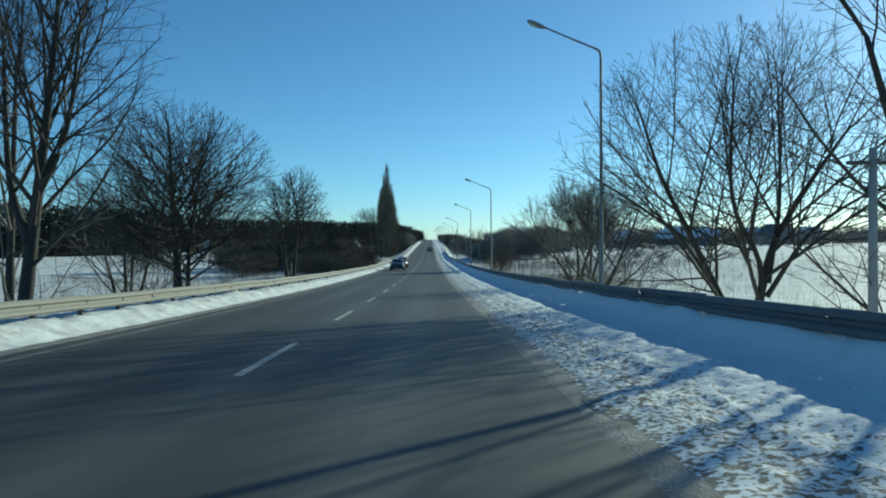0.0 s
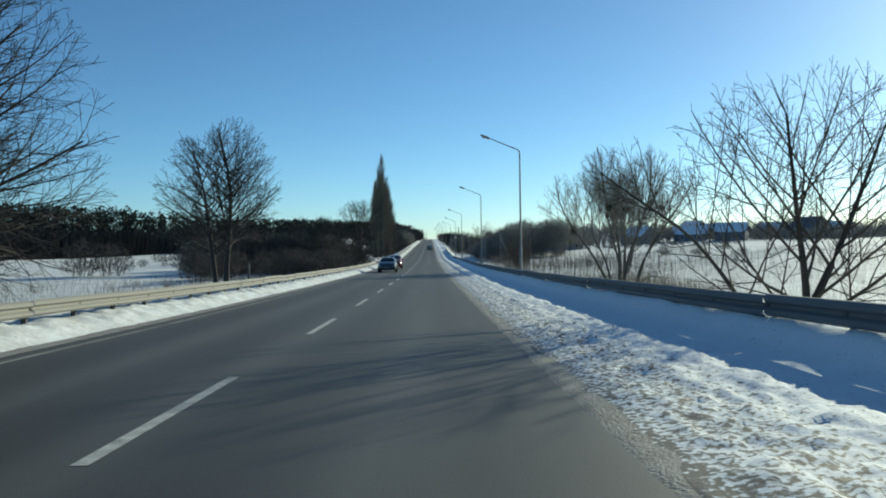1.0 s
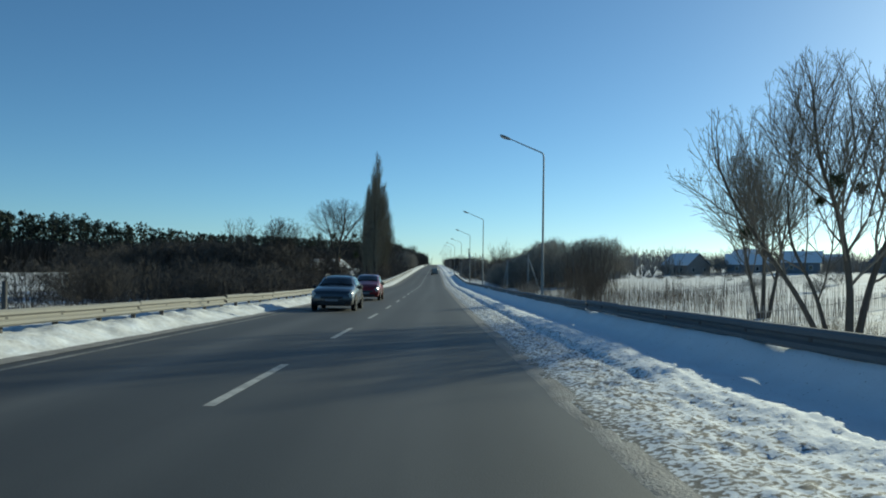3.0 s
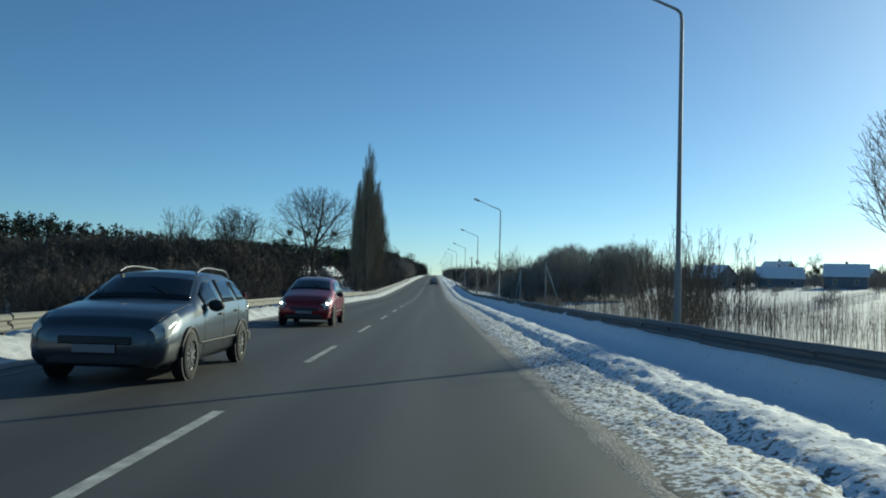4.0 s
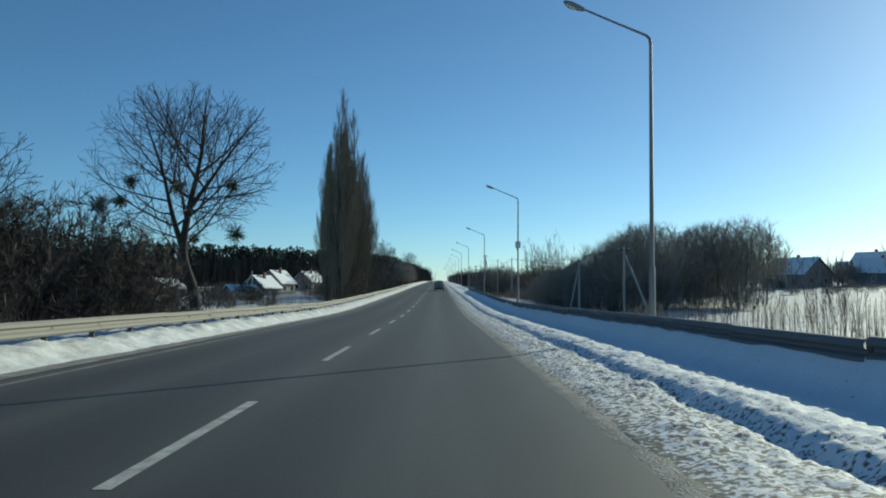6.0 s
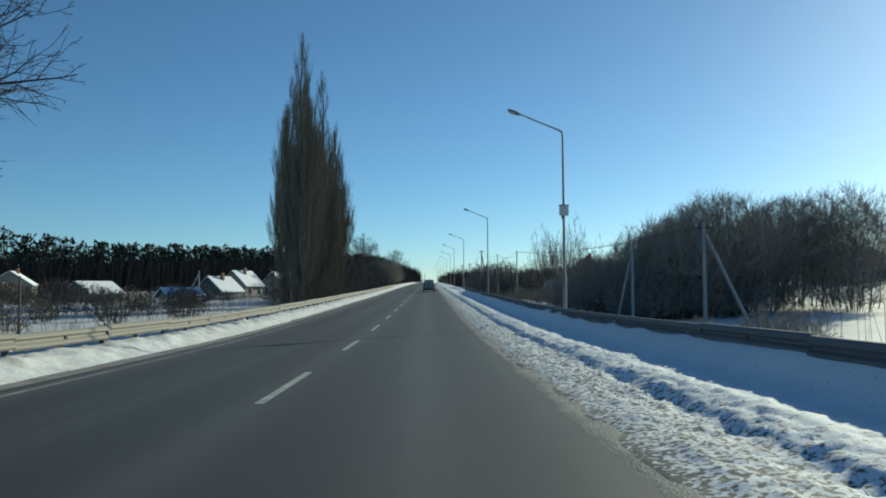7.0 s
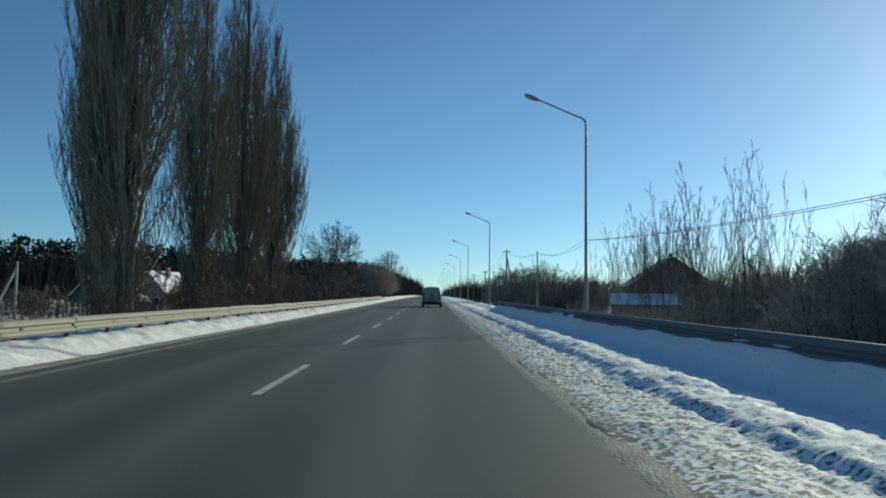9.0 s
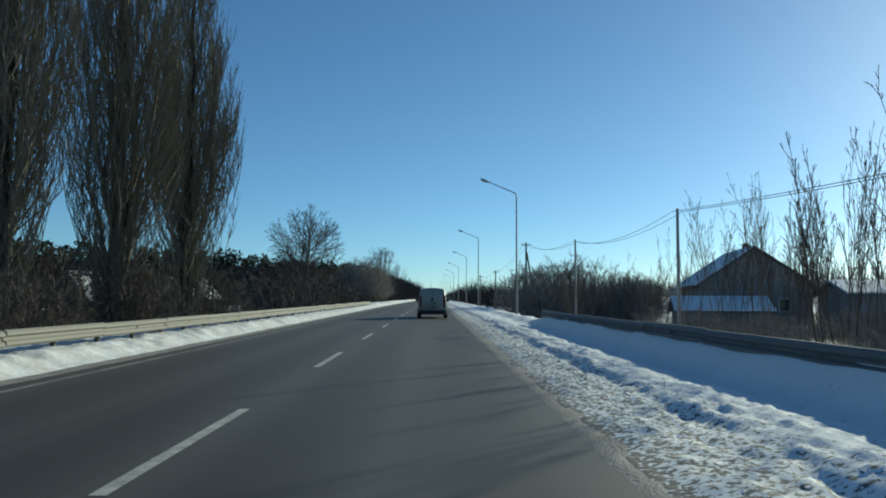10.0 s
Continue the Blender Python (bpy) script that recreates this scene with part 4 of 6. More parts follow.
# ---- scrub, reeds and woods ----
LOW = [(5, 0.55, 36, 0.04, 0.08, 0.12), (3, 0.55, 36, 0.03, 0.12, 0.15), (2, 0.55, 36, 0.0, 0.15, 0.15), (0, 0, 0, 0.0, 0.16, 0)]
SHOOTS = [(6, 0.42, 15, 0.05, 0.03, 0.25), (4, 0.4, 20, 0.10, 0.06, 0.3), (2, 0.4, 24, 0.05, 0.1, 0.3), (0, 0, 0, 0.0, 0.1, 0)]


def round_bush(seed, height, wide, stems, aims, twigs, tip, twig_r, low=0.1, twig_rise=0.35, twig_len=0.5, kill=0.35, lift=0.2):
    """Stems from a broad foot that fill a rounded bush with fine twigs."""
    rg = random.Random(seed)
    pts = dome(rg, aims, 0, 0, low * height, height - 0.3, wide, 1.8, 0.35)
    roots = []
    for _ in range(stems):
        a, r = rg.uniform(0, 6.28), wide * 0.5 * math.sqrt(rg.random())
        roots.append([(r * math.cos(a), r * math.sin(a), -0.3), (r * 1.1 * math.cos(a), r * 1.1 * math.sin(a), 0.15)])
    pos, par = colony(rg, roots, pts, 0.42, kill, lift, 90)
    wood, fine = limbs(rg, pos, par, 0.045, tip, twigs, twig_len, twig_rise, twig_r, 0.03, (4, 3, 3))
    return tubes_mesh("trunk", wood, False), tubes_mesh("crown", fine, False)


def shoot_meshes(seed, stems, plan, radius, tilt, twig_min, foot):
    """A clump of slim stems and their side shoots."""
    rng = random.Random(seed)
    out = {k: [] for k in range(6)}
    for s in range(stems):
        a, r = rng.uniform(0, 6.28), foot * math.sqrt(rng.random())
        t = radians(tilt) * rng.uniform(0.2, 1.0)
        grow(rng, out, (r * math.cos(a), r * math.sin(a), -0.15), (math.sin(t) * math.cos(a), math.sin(t) * math.sin(a), math.cos(t)),
             rng.uniform(2.6, 4.0), radius * rng.uniform(0.6, 1.1), 0, plan, (5, 3, 2, 1, 1, 1))
    wood = [(p, r, 4) for p, r in out[0]]
    fine = [(p, [max(v * 0.7, twig_min) for v in r], 3) for k in (1, 2, 3, 4) for p, r in out[k]]
    return tubes_mesh("trunk", wood, False), tubes_mesh("crown", fine, False)


def bush_kind(name, meshes, label, group, mats=(None, None), category="bush"):
    wood, fine = meshes
    ob = thing(name, (0, 0, 0), label, category, group)
    part("trunk", wood, mats[0] or M_BARK, ob)
    part("crown", fine, mats[1] or M_TWIG, ob)
    ob["top"] = max(v.co.z for v in fine.vertices)
    return ob


def plant(kinds, spots, rng):
    """Copies of the kinds at (x, y, height) spots; each first use is the original itself."""
    for k, (x, y, h) in enumerate(spots):
        src = kinds[rng.randrange(len(kinds))]
        src = next((q for q in kinds if not q.get("used")), src)
        s = h / src["top"]
        w = s * rng.uniform(0.9, 1.2)
        m = pose(x, y, ground_z(x, y) - 0.1, rng.uniform(-4, 4), rng.uniform(-4, 4), rng.uniform(0, 360))
        if src.get("used"):
            ob = copy_thing(src, m)
        else:
            ob, src["used"] = src, 1
            ob.matrix_basis = m
        ob.scale = (w, w, s)


def scatter(rng, n, x0, x1, y0, y1, h0, h1):
    return [(rng.uniform(x0, x1), rng.uniform(y0, y1), rng.uniform(h0, h1)) for _ in range(n)]


rng = random.Random(7)
thicket = [bush_kind("bush", round_bush(40 + k, 3.8, 2.1, 10, 420, 4, 0.014, 0.014), "dense leafless grey-brown bush in a roadside thicket", "roadside thickets", (M_BARK, M_BRUSH)) for k in range(3)]
dense = [bush_kind("dense_bush", round_bush(80 + k, 6.5, 3.2, 16, 950, 6, 0.012, 0.0095, low=0.03), "dense dark leafless bush in a thicket on the road bank", "bank thicket", (M_BARK, M_BRUSH)) for k in range(3)]
# same bush as dense, in the brush colour lightened to imitate haze
haze_dense = [bush_kind("dense_bush", round_bush(84 + k, 6.5, 3.2, 16, 950, 6, 0.012, 0.0085, low=0.03), "dense leafless bush in a thicket by the rail, paled to grey-brown for haze", "brook thicket", (M_BARK, M_HAZEBRUSH)) for k in range(2)]
tall = [bush_kind("tall_bush", round_bush(50 + k, 8.0, 3.6, 10, 1000, 6, 0.010, 0.0072, low=0.25, twig_len=0.8, twig_rise=0.7, lift=0.3), "tall leafless bush with upright reddish-grey twigs", "tall scrub", (M_WILLOW, M_GREYTWIG)) for k in range(3)]
shoots = [bush_kind("sapling", shoot_meshes(60 + k, 4, SHOOTS, 0.014, 12, 0.0042, 0.6), "slender upright bare saplings behind the rail", "bare saplings", (M_STEM, M_STEM), "sapling") for k in range(5)]
brush = [bush_kind("scrub_bush", round_bush(90 + k, 3.4, 2.2, 9, 150, 3, 0.02, 0.02), "leafless brown scrub bush in the gardens", "garden scrub", (M_BARK, M_BRUSH)) for k in range(3)]
haze_brush = [bush_kind("scrub_bush", round_bush(94 + k, 3.4, 2.2, 9, 300, 4, 0.014, 0.011), "leafless scrub bush behind the rail, paled to grey-brown for haze", "roadside scrub", (M_BARK, M_HAZEBRUSH)) for k in range(3)]
small = [bush_kind("shrub", shoot_meshes(70 + k, 8, LOW, 0.02, 48, 0.008, 0.6), "low bare shrub standing in the snow", "field shrubs", (M_SHOOT, M_TWIG_R)) for k in range(2)]

# left side: thicket on the bank, then orchard scrub round the cottages
def to_top(rows):
    """Spots whose bushes reach a given height z."""
    return [(x, y, top - ground_z(x, y)) for x, y, top in rows]


spots = to_top(scatter(rng, 16, -17, -11.6, 118, 148, -0.9, 0.4) + scatter(rng, 14, -32, -16, 120, 148, -0.6, 0.8) + scatter(rng, 26, -36, -15.5, 151, 166, 2.4, 3.7) + scatter(rng, 6, -18, -13, 150, 166, 0.6, 1.8)
               + scatter(rng, 10, -62, -34, 140, 174, 1.6, 3.0))
spots += [(-12.4, 230, 2.6), (-14.5, 229, 2.4), (-12.6, 241, 3.0), (-12.4, 246, 3.4), (-15, 252, 4.0), (-13, 257, 4.2), (-12.5, 266, 4.4), (-14, 271, 4.5)]
spots += [(-15.0, 251, 4.6), (-14.6, 239.5, 4.0), (-16.0, 260, 5.0), (-18.5, 268, 5.0)]
plant(dense, spots, rng)
spots = scatter(rng, 70, -62, -19, 178, 262, 1.4, 2.6) + scatter(rng, 22, -30, -17, 205, 280, 1.2, 2.2) + scatter(rng, 20, -75, -42, 225, 310, 2.2, 3.6)
spots += scatter(rng, 16, -19, -11, 286, 330, 4.0, 6.5) + scatter(rng, 7, -30, -14, 310, 340, 5, 8)
plant(brush, spots, rng)
plant(brush, scatter(rng, 16, -62, -38, 226, 262, 2.4, 4.0) + scatter(rng, 12, -46, -30, 262, 280, 1.8, 3.0), rng)
plant(tall, to_top(scatter(rng, 7, -14, -9.4, 334, 362, 5.0, 7.6)), rng)
plant(thicket, scatter(rng, 6, -19, -11.2, 246, 275, 2.6, 3.8), rng)
# right side: the thicket between the brook and the village
plant(haze_dense, to_top(scatter(rng, 9, 13.0, 20, 205.2, 208, -0.5, 0.5) + scatter(rng, 20, 14, 23, 207, 224, 0.0, 1.4) + scatter(rng, 8, 22, 34, 208, 226, 1.5, 3.0)), rng)
plant(tall, to_top([(14.5, 209, 2.2), (18.4, 207, 4.4), (20.5, 208, 5.7), (17, 212, 3.8), (13.5, 217, 1.8), (23, 213, 6.2), (12.6, 211, 1.2), (19.5, 217, 4.6), (30, 217, 6.6), (33, 215, 7.2), (35.5, 218, 6.6), (31.5, 221, 7.0), (33, 230, 6.4), (26, 231, 7.6), (22.5, 232, 4.8), (27.5, 238, 7.0)] + scatter(rng, 8, 24, 32, 238, 262, 2.6, 4.4)), rng)
plant(haze_brush, scatter(rng, 12, 11.5, 19, 224, 240, 1.4, 2.6) + scatter(rng, 6, 10, 16, 170, 194, 1.6, 2.6), rng)
plant(haze_dense, to_top(scatter(rng, 9, 12.6, 17, 215, 226, 0.2, 1.5) + scatter(rng, 9, 18, 27, 244, 262, -1.5, -0.5)), rng)
plant(haze_brush, to_top(scatter(rng, 16, 10.8, 17, 238, 266, -2.4, -1.3)) + scatter(rng, 6, 14, 27, 266, 280, 1.2, 1.9) + scatter(rng, 12, 14, 22, 322, 420, 3.5, 6.0), rng)
plant(haze_dense, scatter(rng, 9, 14, 23, 296, 330, 4.0, 6.0), rng)
plant(haze_dense, to_top(scatter(rng, 5, 14.5, 19.5, 236, 242, 0.2, 1.2) + scatter(rng, 4, 16, 20.5, 229, 235, 0.8, 1.6) + scatter(rng, 8, 9.8, 16.5, 293, 310, 3.2, 4.8) + scatter(rng, 7, 16.5, 23, 286, 300, 2.0, 3.6)), rng)
plant(haze_brush, to_top(scatter(rng, 34, 11.5, 27, 246, 274, -1.9, -0.8)), rng)
plant(shoots, to_top([(x + 0.16 * (y - 114), y, z) for x, y, z in scatter(rng, 28, 9.2, 11.2, 113, 130, 1.0, 2.3)]) + scatter(rng, 24, 12, 26, 128, 156, 1.8, 3.2) + scatter(rng, 12, 11, 20, 152, 172, 3.0, 5.0) + scatter(rng, 7, 12, 23, 236, 262, 5.0, 8.5) + to_top(scatter(rng, 10, 15, 25, 250, 276, 4.4, 7.4)) + scatter(rng, 7, 19, 36, 246, 284, 5.5, 8.2) + scatter(rng, 10, 11, 18, 272, 302, 4.5, 7.0) + scatter(rng, 20, 26, 60, 112, 160, 1.6, 3.2), rng)
plant(small, scatter(rng, 95, -75, -12, 50, 118, 0.8, 2.2) + scatter(rng, 85, 16, 85, 40, 125, 0.7, 1.7) + scatter(rng, 14, -44, -12, 178, 230, 1.0, 1.8), rng)
plant(shoots, to_top([(15, 240, 7.0), (16.5, 241, 6.4), (13.8, 242, 5.6), (17.5, 238, 6.6), (15.5, 252, 6.4), (16.8, 253, 6.0), (14.6, 254, 5.0), (18.5, 252, 6.2), (17.5, 256, 5.4)]), rng)
plant(small, [(-9.9, 14, 2.2), (-9.8, 26, 2.4), (-10.2, 31, 2.6), (-10.4, 46, 2.0), (-11.5, 60, 2.8), (-11, 72, 2.6), (-15, 53, 2.4), (10.5, 118, 1.6)], rng)


def stalks(name, seed, n, x0, x1, y0, y1, h0, h1, mat, label, category, r=0.006, bend=0.25):
    """Thousands of separate dry stalks in one mesh."""
    rg = random.Random(seed)
    lines = []
    for _ in range(n):
        x, y, h = rg.uniform(x0, x1), rg.uniform(y0, y1), rg.uniform(h0, h1)
        z = ground_z(x, y)
        a = rg.uniform(0, 6.28)
        b = bend * h * rg.random()
        lines.append(([(x, y, z - 0.05), (x + b * math.cos(a), y + b * math.sin(a), z + h)], [r, r * 0.6], 3))
    me = tubes_mesh(name, lines, False)
    me.materials.append(mat)
    return tagged(new(name, me), label, category, kind="stuff")


stalks("reeds", 1, 4400, 8.5, 25, 84, 112, 0.5, 1.2, M_REED, "pale dry reeds in the snowy ditch", "reeds", 0.009)
stalks("reeds", 2, 1800, 9, 34, 122, 176, 1.2, 2.6, M_SHOOT, "brown dry weeds and reeds behind the guard rail", "reeds", 0.009)
stalks("sapling_stems", 8, 650, 12, 44, 116, 178, 1.4, 2.9, M_TWIG, "rows of thin bare sapling stems in the snow", "saplings", 0.016, 0.06)
stalks("dry_grass", 3, 10000, -90, -10, 30, 125, 0.4, 1.2, M_SHOOT, "dry weeds sticking out of the field snow", "grass", 0.007)
stalks("dry_grass", 4, 3000, -40, -10, 176, 300, 0.5, 1.4, M_SHOOT, "dry weeds sticking out of the garden snow", "grass", 0.008)
stalks("dry_grass", 6, 8000, 14, 75, 30, 125, 0.3, 0.9, M_REED, "dry grass tufts in the snowy meadow", "grass", 0.008)
stalks("dry_grass", 5, 3000, 8, 22, 240, 330, 0.4, 1.2, M_SHOOT, "dry weeds along the verge", "grass", 0.007)


def sprig(verts, faces, rg, c, d, size):
    """A ragged tuft of needles: a thin four-cornered spike pointing outwards and up."""
    b = len(verts)
    o = unit((d[0], d[1], d[2] + 0.7))
    verts.append((c[0] + o[0] * size, c[1] + o[1] * size, c[2] + o[2] * size))
    for _ in range(3):
        e = unit((rg.gauss(0, 1), rg.gauss(0, 1), rg.gauss(0, 0.6)))
        verts.append((c[0] + e[0] * size * 0.6, c[1] + e[1] * size * 0.6, c[2] + e[2] * size * 0.6))
    faces.extend(((b, b + 1, b + 2), (b, b + 2, b + 3), (b, b + 3, b + 1), (b + 1, b + 3, b + 2)))


def pine_wood(name, seed, spots, label):
    """Pines far off: bare stems and ragged crowns of many clumps, in one mesh."""
    rg = random.Random(seed)
    verts, faces, lines = [], [], []
    for x, y, h in spots:
        z = field_z(x, y) - 0.2
        lines.append(([(x, y, z), (x + rg.uniform(-0.4, 0.4), y, z + h * 0.95)], [0.22, 0.06], 4))
        low, wide = rg.uniform(0.0, 0.08), h * rg.uniform(0.10, 0.16)
        lobes = [(rg.uniform(-0.6, 0.6) * wide, rg.uniform(-0.6, 0.6) * wide, low + (0.93 - low) * rg.random()) for _ in range(6)] + [(0.0, 0.0, 0.93)]
        for k in range(62 if h > 14 else 30):
            lx, ly, lf = lobes[k % 7]
            r = wide * (1.25 - lf) * 0.85 + 0.3
            d = unit((rg.gauss(0, 1), rg.gauss(0, 1), rg.gauss(0, 0.75)))
            q = r * rg.uniform(0.35, 1.0)
            sprig(verts, faces, rg, (x + lx + d[0] * q, y + ly + d[1] * q, z + h * lf + d[2] * q), d, rg.uniform(0.5, 1.05))
    me = bpy.data.meshes.new(name)
    me.from_pydata(verts, [], faces)
    me.materials.append(M_PINE)
    ob = tagged(new(name, me), label, "forest", kind="stuff")
    st = tubes_mesh("pine_stems", lines, False)
    st.materials.append(M_BARK)
    tagged(new("pine_stems", st), "bare grey-brown stems of distant pines", "forest", kind="stuff")
    return ob


rg = random.Random(3)
EDGE = [(-230, 60), (-190, 160), (-150, 250), (-125, 310), (-85, 385), (-48, 440), (-24, 500), (-18, 620), (-17, 800)]


def along(edge, f):
    u = f * (len(edge) - 1)
    i = min(int(u), len(edge) - 2)
    g = u - i
    return edge[i][0] + (edge[i + 1][0] - edge[i][0]) * g, edge[i][1] + (edge[i + 1][1] - edge[i][1]) * g


spots = []
for k in range(2100):
    ex, ey = along(EDGE, rg.random() ** 0.8)
    d = abs(rg.gauss(0, 22))
    spots.append((ex - 0.85 * d - 2, ey + 0.5 * d, rg.uniform(16.5, 22) * (1.0 - 0.30 * smooth(290, 390, ey)) * (1 + 0.1 * noise.noise(Vector((ex * 0.02, ey * 0.02, 0))))))
for k in range(900):
    ex, ey = along(EDGE, rg.random() ** 0.8)
    d = rg.uniform(0, 9)
    spots.append((ex - 0.85 * d, ey + 0.5 * d, rg.uniform(6, 12)))
pine_wood("pine_forest", 5, spots, "dark pine forest along the edge of the snowy fields")

lines = []
for k in range(32000):
    ex, ey = along(EDGE, rg.random())
    d = rg.uniform(-14, 10)
    x, y = ex + 0.85 * d + rg.gauss(0, 2), ey - 0.5 * d + rg.gauss(0, 2)
    z, h = field_z(x, y) - 0.1, rg.uniform(3.0, 10.5)
    a, t = rg.uniform(0, 6.28), rg.uniform(0.05, 0.4)
    lines.append(([(x, y, z), (x + t * h * math.cos(a), y + t * h * math.sin(a), z + h)], [0.15, 0.07], 3))
me = tubes_mesh("forest_edge_scrub", lines, False)
me.materials.append(M_WOOD)
tagged(new("forest_edge_scrub", me), "brown leafless undergrowth before the pine forest", "scrub", kind="stuff")


def far_scrub(name, seed, n, place, h0, h1, label, r=0.05, mat=None):
    rg2 = random.Random(seed)
    out = []
    for _ in range(n):
        x, y = place(rg2)
        z, h = ground_z(x, y) - 0.1, rg2.uniform(h0, h1)
        for _b in range(7):
            a, t = rg2.uniform(0, 6.28), rg2.uniform(0.05, 0.5)
            out.append(([(x, y, z), (x + t * h * math.cos(a), y + t * h * math.sin(a), z + h * rg2.uniform(0.7, 1.0))], [r, r * 0.4], 3))
    me = tubes_mesh(name, out, False)
    me.materials.append(mat or M_WOOD)
    return tagged(new(name, me), label, "scrub", kind="stuff")


far_scrub("far_roadside_scrub", 1, 1200, lambda q: (q.uniform(-17, -9.5), 345 + 500 * q.random()), 4, 9.5, "leafless trees lining the road far ahead")
far_scrub("far_roadside_scrub", 2, 1200, lambda q: (q.uniform(8.5, 22), 400 + 450 * q.random()), 3, 7.5, "leafless trees lining the road far ahead")
# both hedges take the paled brush colour in place of distance haze
far_scrub("far_hedges", 5, 1500, lambda q: (112 + q.gauss(0, 7) + 40 * (q.random() ** 3), 15 + 330 * q.random()), 2, 5, "leafless hedge along the crest of the snowy field", 0.09, M_HAZEBRUSH)
far_scrub("far_hedges", 4, 2200, lambda q: (55 + 645 * q.random() ** 1.5, 275 + 520 * q.random()), 3, 9, "distant leafless woodland on the skyline", 0.16, M_HAZEBRUSH)
plant(tall, to_top([(81, 284, 4.8), (83, 285, 4.2), (66, 286, 3.0), (87, 262, 3.4), (105, 262, 5.5), (49, 262, 4.0)]), rng)
plant(haze_brush, scatter(rng, 46, 48, 112, 244, 262, 1.1, 1.9), rng)
plant(haze_brush, scatter(rng, 6, 45, 70, 150, 215, 1.6, 2.6) + scatter(rng, 5, 60, 130, 222, 240, 1.4, 2.2) + scatter(rng, 10, 66, 150, 272, 310, 3.5, 5.5) + scatter(rng, 8, 80, 160, 120, 200, 1.5, 2.6), rng)

# ---- cottages, poles, vehicles ----
M_WALLS = {k: material("wall_" + k, c, 0.9, scale=1.5, fine=25, bump=0.25) for k, c in
           {"teal": (0.07, 0.13, 0.13), "grey": (0.28, 0.27, 0.26), "brick": (0.26, 0.15, 0.11), "white": (0.62, 0.61, 0.57), "blue": (0.16, 0.19, 0.22), "dark": (0.30, 0.27, 0.245)}.items()}
M_ROOFSNOW = snow_material("roof_snow", (0.7, 0.71, 0.73), 0.5)
M_SLATE = material("slate_roof", (0.16, 0.16, 0.17), 0.85, scale=1.5, fine=14, bump=0.4)
M_PANE = material("dark_pane", (0.02, 0.025, 0.03), 0.12, bump=0)
M_FRAME = material("window_frame", (0.6, 0.6, 0.57), 0.6, bump=0.1)
M_CHIMNEY = material("chimney_brick", (0.25, 0.12, 0.09), 0.9, scale=3, fine=30)


def prism(name, w, d, h0, h1, over=0.0, thick=0.0):
    """Gable solid: eaves at h0, ridge at h1 along y."""
    a, b = w / 2 + over, d / 2 + over
    verts = [(-a, -b, h0), (a, -b, h0), (0, -b, h1), (-a, b, h0), (a, b, h0), (0, b, h1)]
    faces = [(0, 1, 2), (5, 4, 3), (0, 2, 5, 3), (1, 4, 5, 2), (0, 3, 4, 1)]
    me = bpy.data.meshes.new(name)
    me.from_pydata(verts, [], faces)
    return me


def slope_mesh(name, w, d, h0, h1, side, thick, over):
    """One roof slab, from eave to ridge."""
    a, b = w / 2 + over, d / 2 + over
    drop = over * (h1 - h0) / (w / 2)
    e, r = (side * a, h0 - drop), (0.0, h1)
    prof = [e, r, (r[0], r[1] + thick), (e[0], e[1] + thick)]
    if side > 0:
        prof.reverse()
    me = extruded(name, prof, 2 * b)
    for v in me.vertices:
        v.co.y -= b
    return me


def house(x, y, w, d, eave, ridge_h, turn, wall, snow_sides, label, windows=2, chimney=True, base=None, lift=0.0):
    z = (ground_z(x, y) if base is None else base) - 0.1 + lift
    ob = thing("house", (x, y, z), label, "house", "village houses", turn)
    bm = bmesh.new()
    box(bm, -w / 2, w / 2, -d / 2, d / 2, -0.6, eave)
    wl = part("wall", mesh_of(bm, "wall"), M_WALLS[wall], ob)
    part("gable", prism("gable", w - 0.02, d - 0.02, eave + 0.003, ridge_h - 0.1), M_WALLS["dark" if wall in ("grey", "brick") else wall], ob)
    for side in (-1, 1):
        rf = part("roof", slope_mesh("roof", w, d, eave, ridge_h, side, 0.12, 0.4), M_SLATE, ob, "dark slate roof slope")
        if side in snow_sides:
            sn = slope_mesh("snow_layer", w, d, eave, ridge_h, side, 0.14, 0.36)
            for v in sn.vertices:
                v.co.z += 0.124
            part("snow_layer", sn, M_ROOFSNOW, rf, "snow lying on the roof")
    if chimney:
        part("chimney", box_mesh("chimney", 0.4, 0.9, -0.3, 0.25, ridge_h - 0.9, ridge_h + 0.8, bevel=0.03), M_CHIMNEY, ob)
    n = 0
    for face in range(4):
        span = w if face in (0, 2) else d
        for k in range(windows):
            u = (k + 0.5) / windows * span - span / 2
            win = new("window")
            win.parent = ob
            off = (d if face in (0, 2) else w) / 2
            win.matrix_basis = pose(0, 0, 0, 0, 0, face * 90) @ pose(u, -off, eave * 0.52)
            part("frame", box_mesh("frame", -0.5, 0.5, -0.06, -0.003, -0.6, 0.6, bevel=0.015), M_FRAME, win)
            part("pane", box_mesh("pane", -0.4, 0.4, -0.075, -0.062, -0.5, 0.5, bevel=0.004), M_PANE, win)
    return ob


house(-35.5, 285, 5.2, 5.6, 2.3, 4.5, -22, "teal", (-1, 1), "small teal wooden cottage with a snowy gable roof", lift=-0.7)
house(-36.5, 305, 5.6, 6.0, 2.6, 5.2, -20, "dark", (-1, 1), "small grey cottage with a snowy gable roof")
house(-33, 326, 5.6, 6.5, 2.6, 5.0, -22, "dark", (-1, 1), "small grey cottage with a snowy gable roof")
house(-49.2, 268, 5, 6, 1.9, 3.4, -24, "dark", (-1, 1), "low dark shed with snow on its roof", 0, False, lift=-0.5)
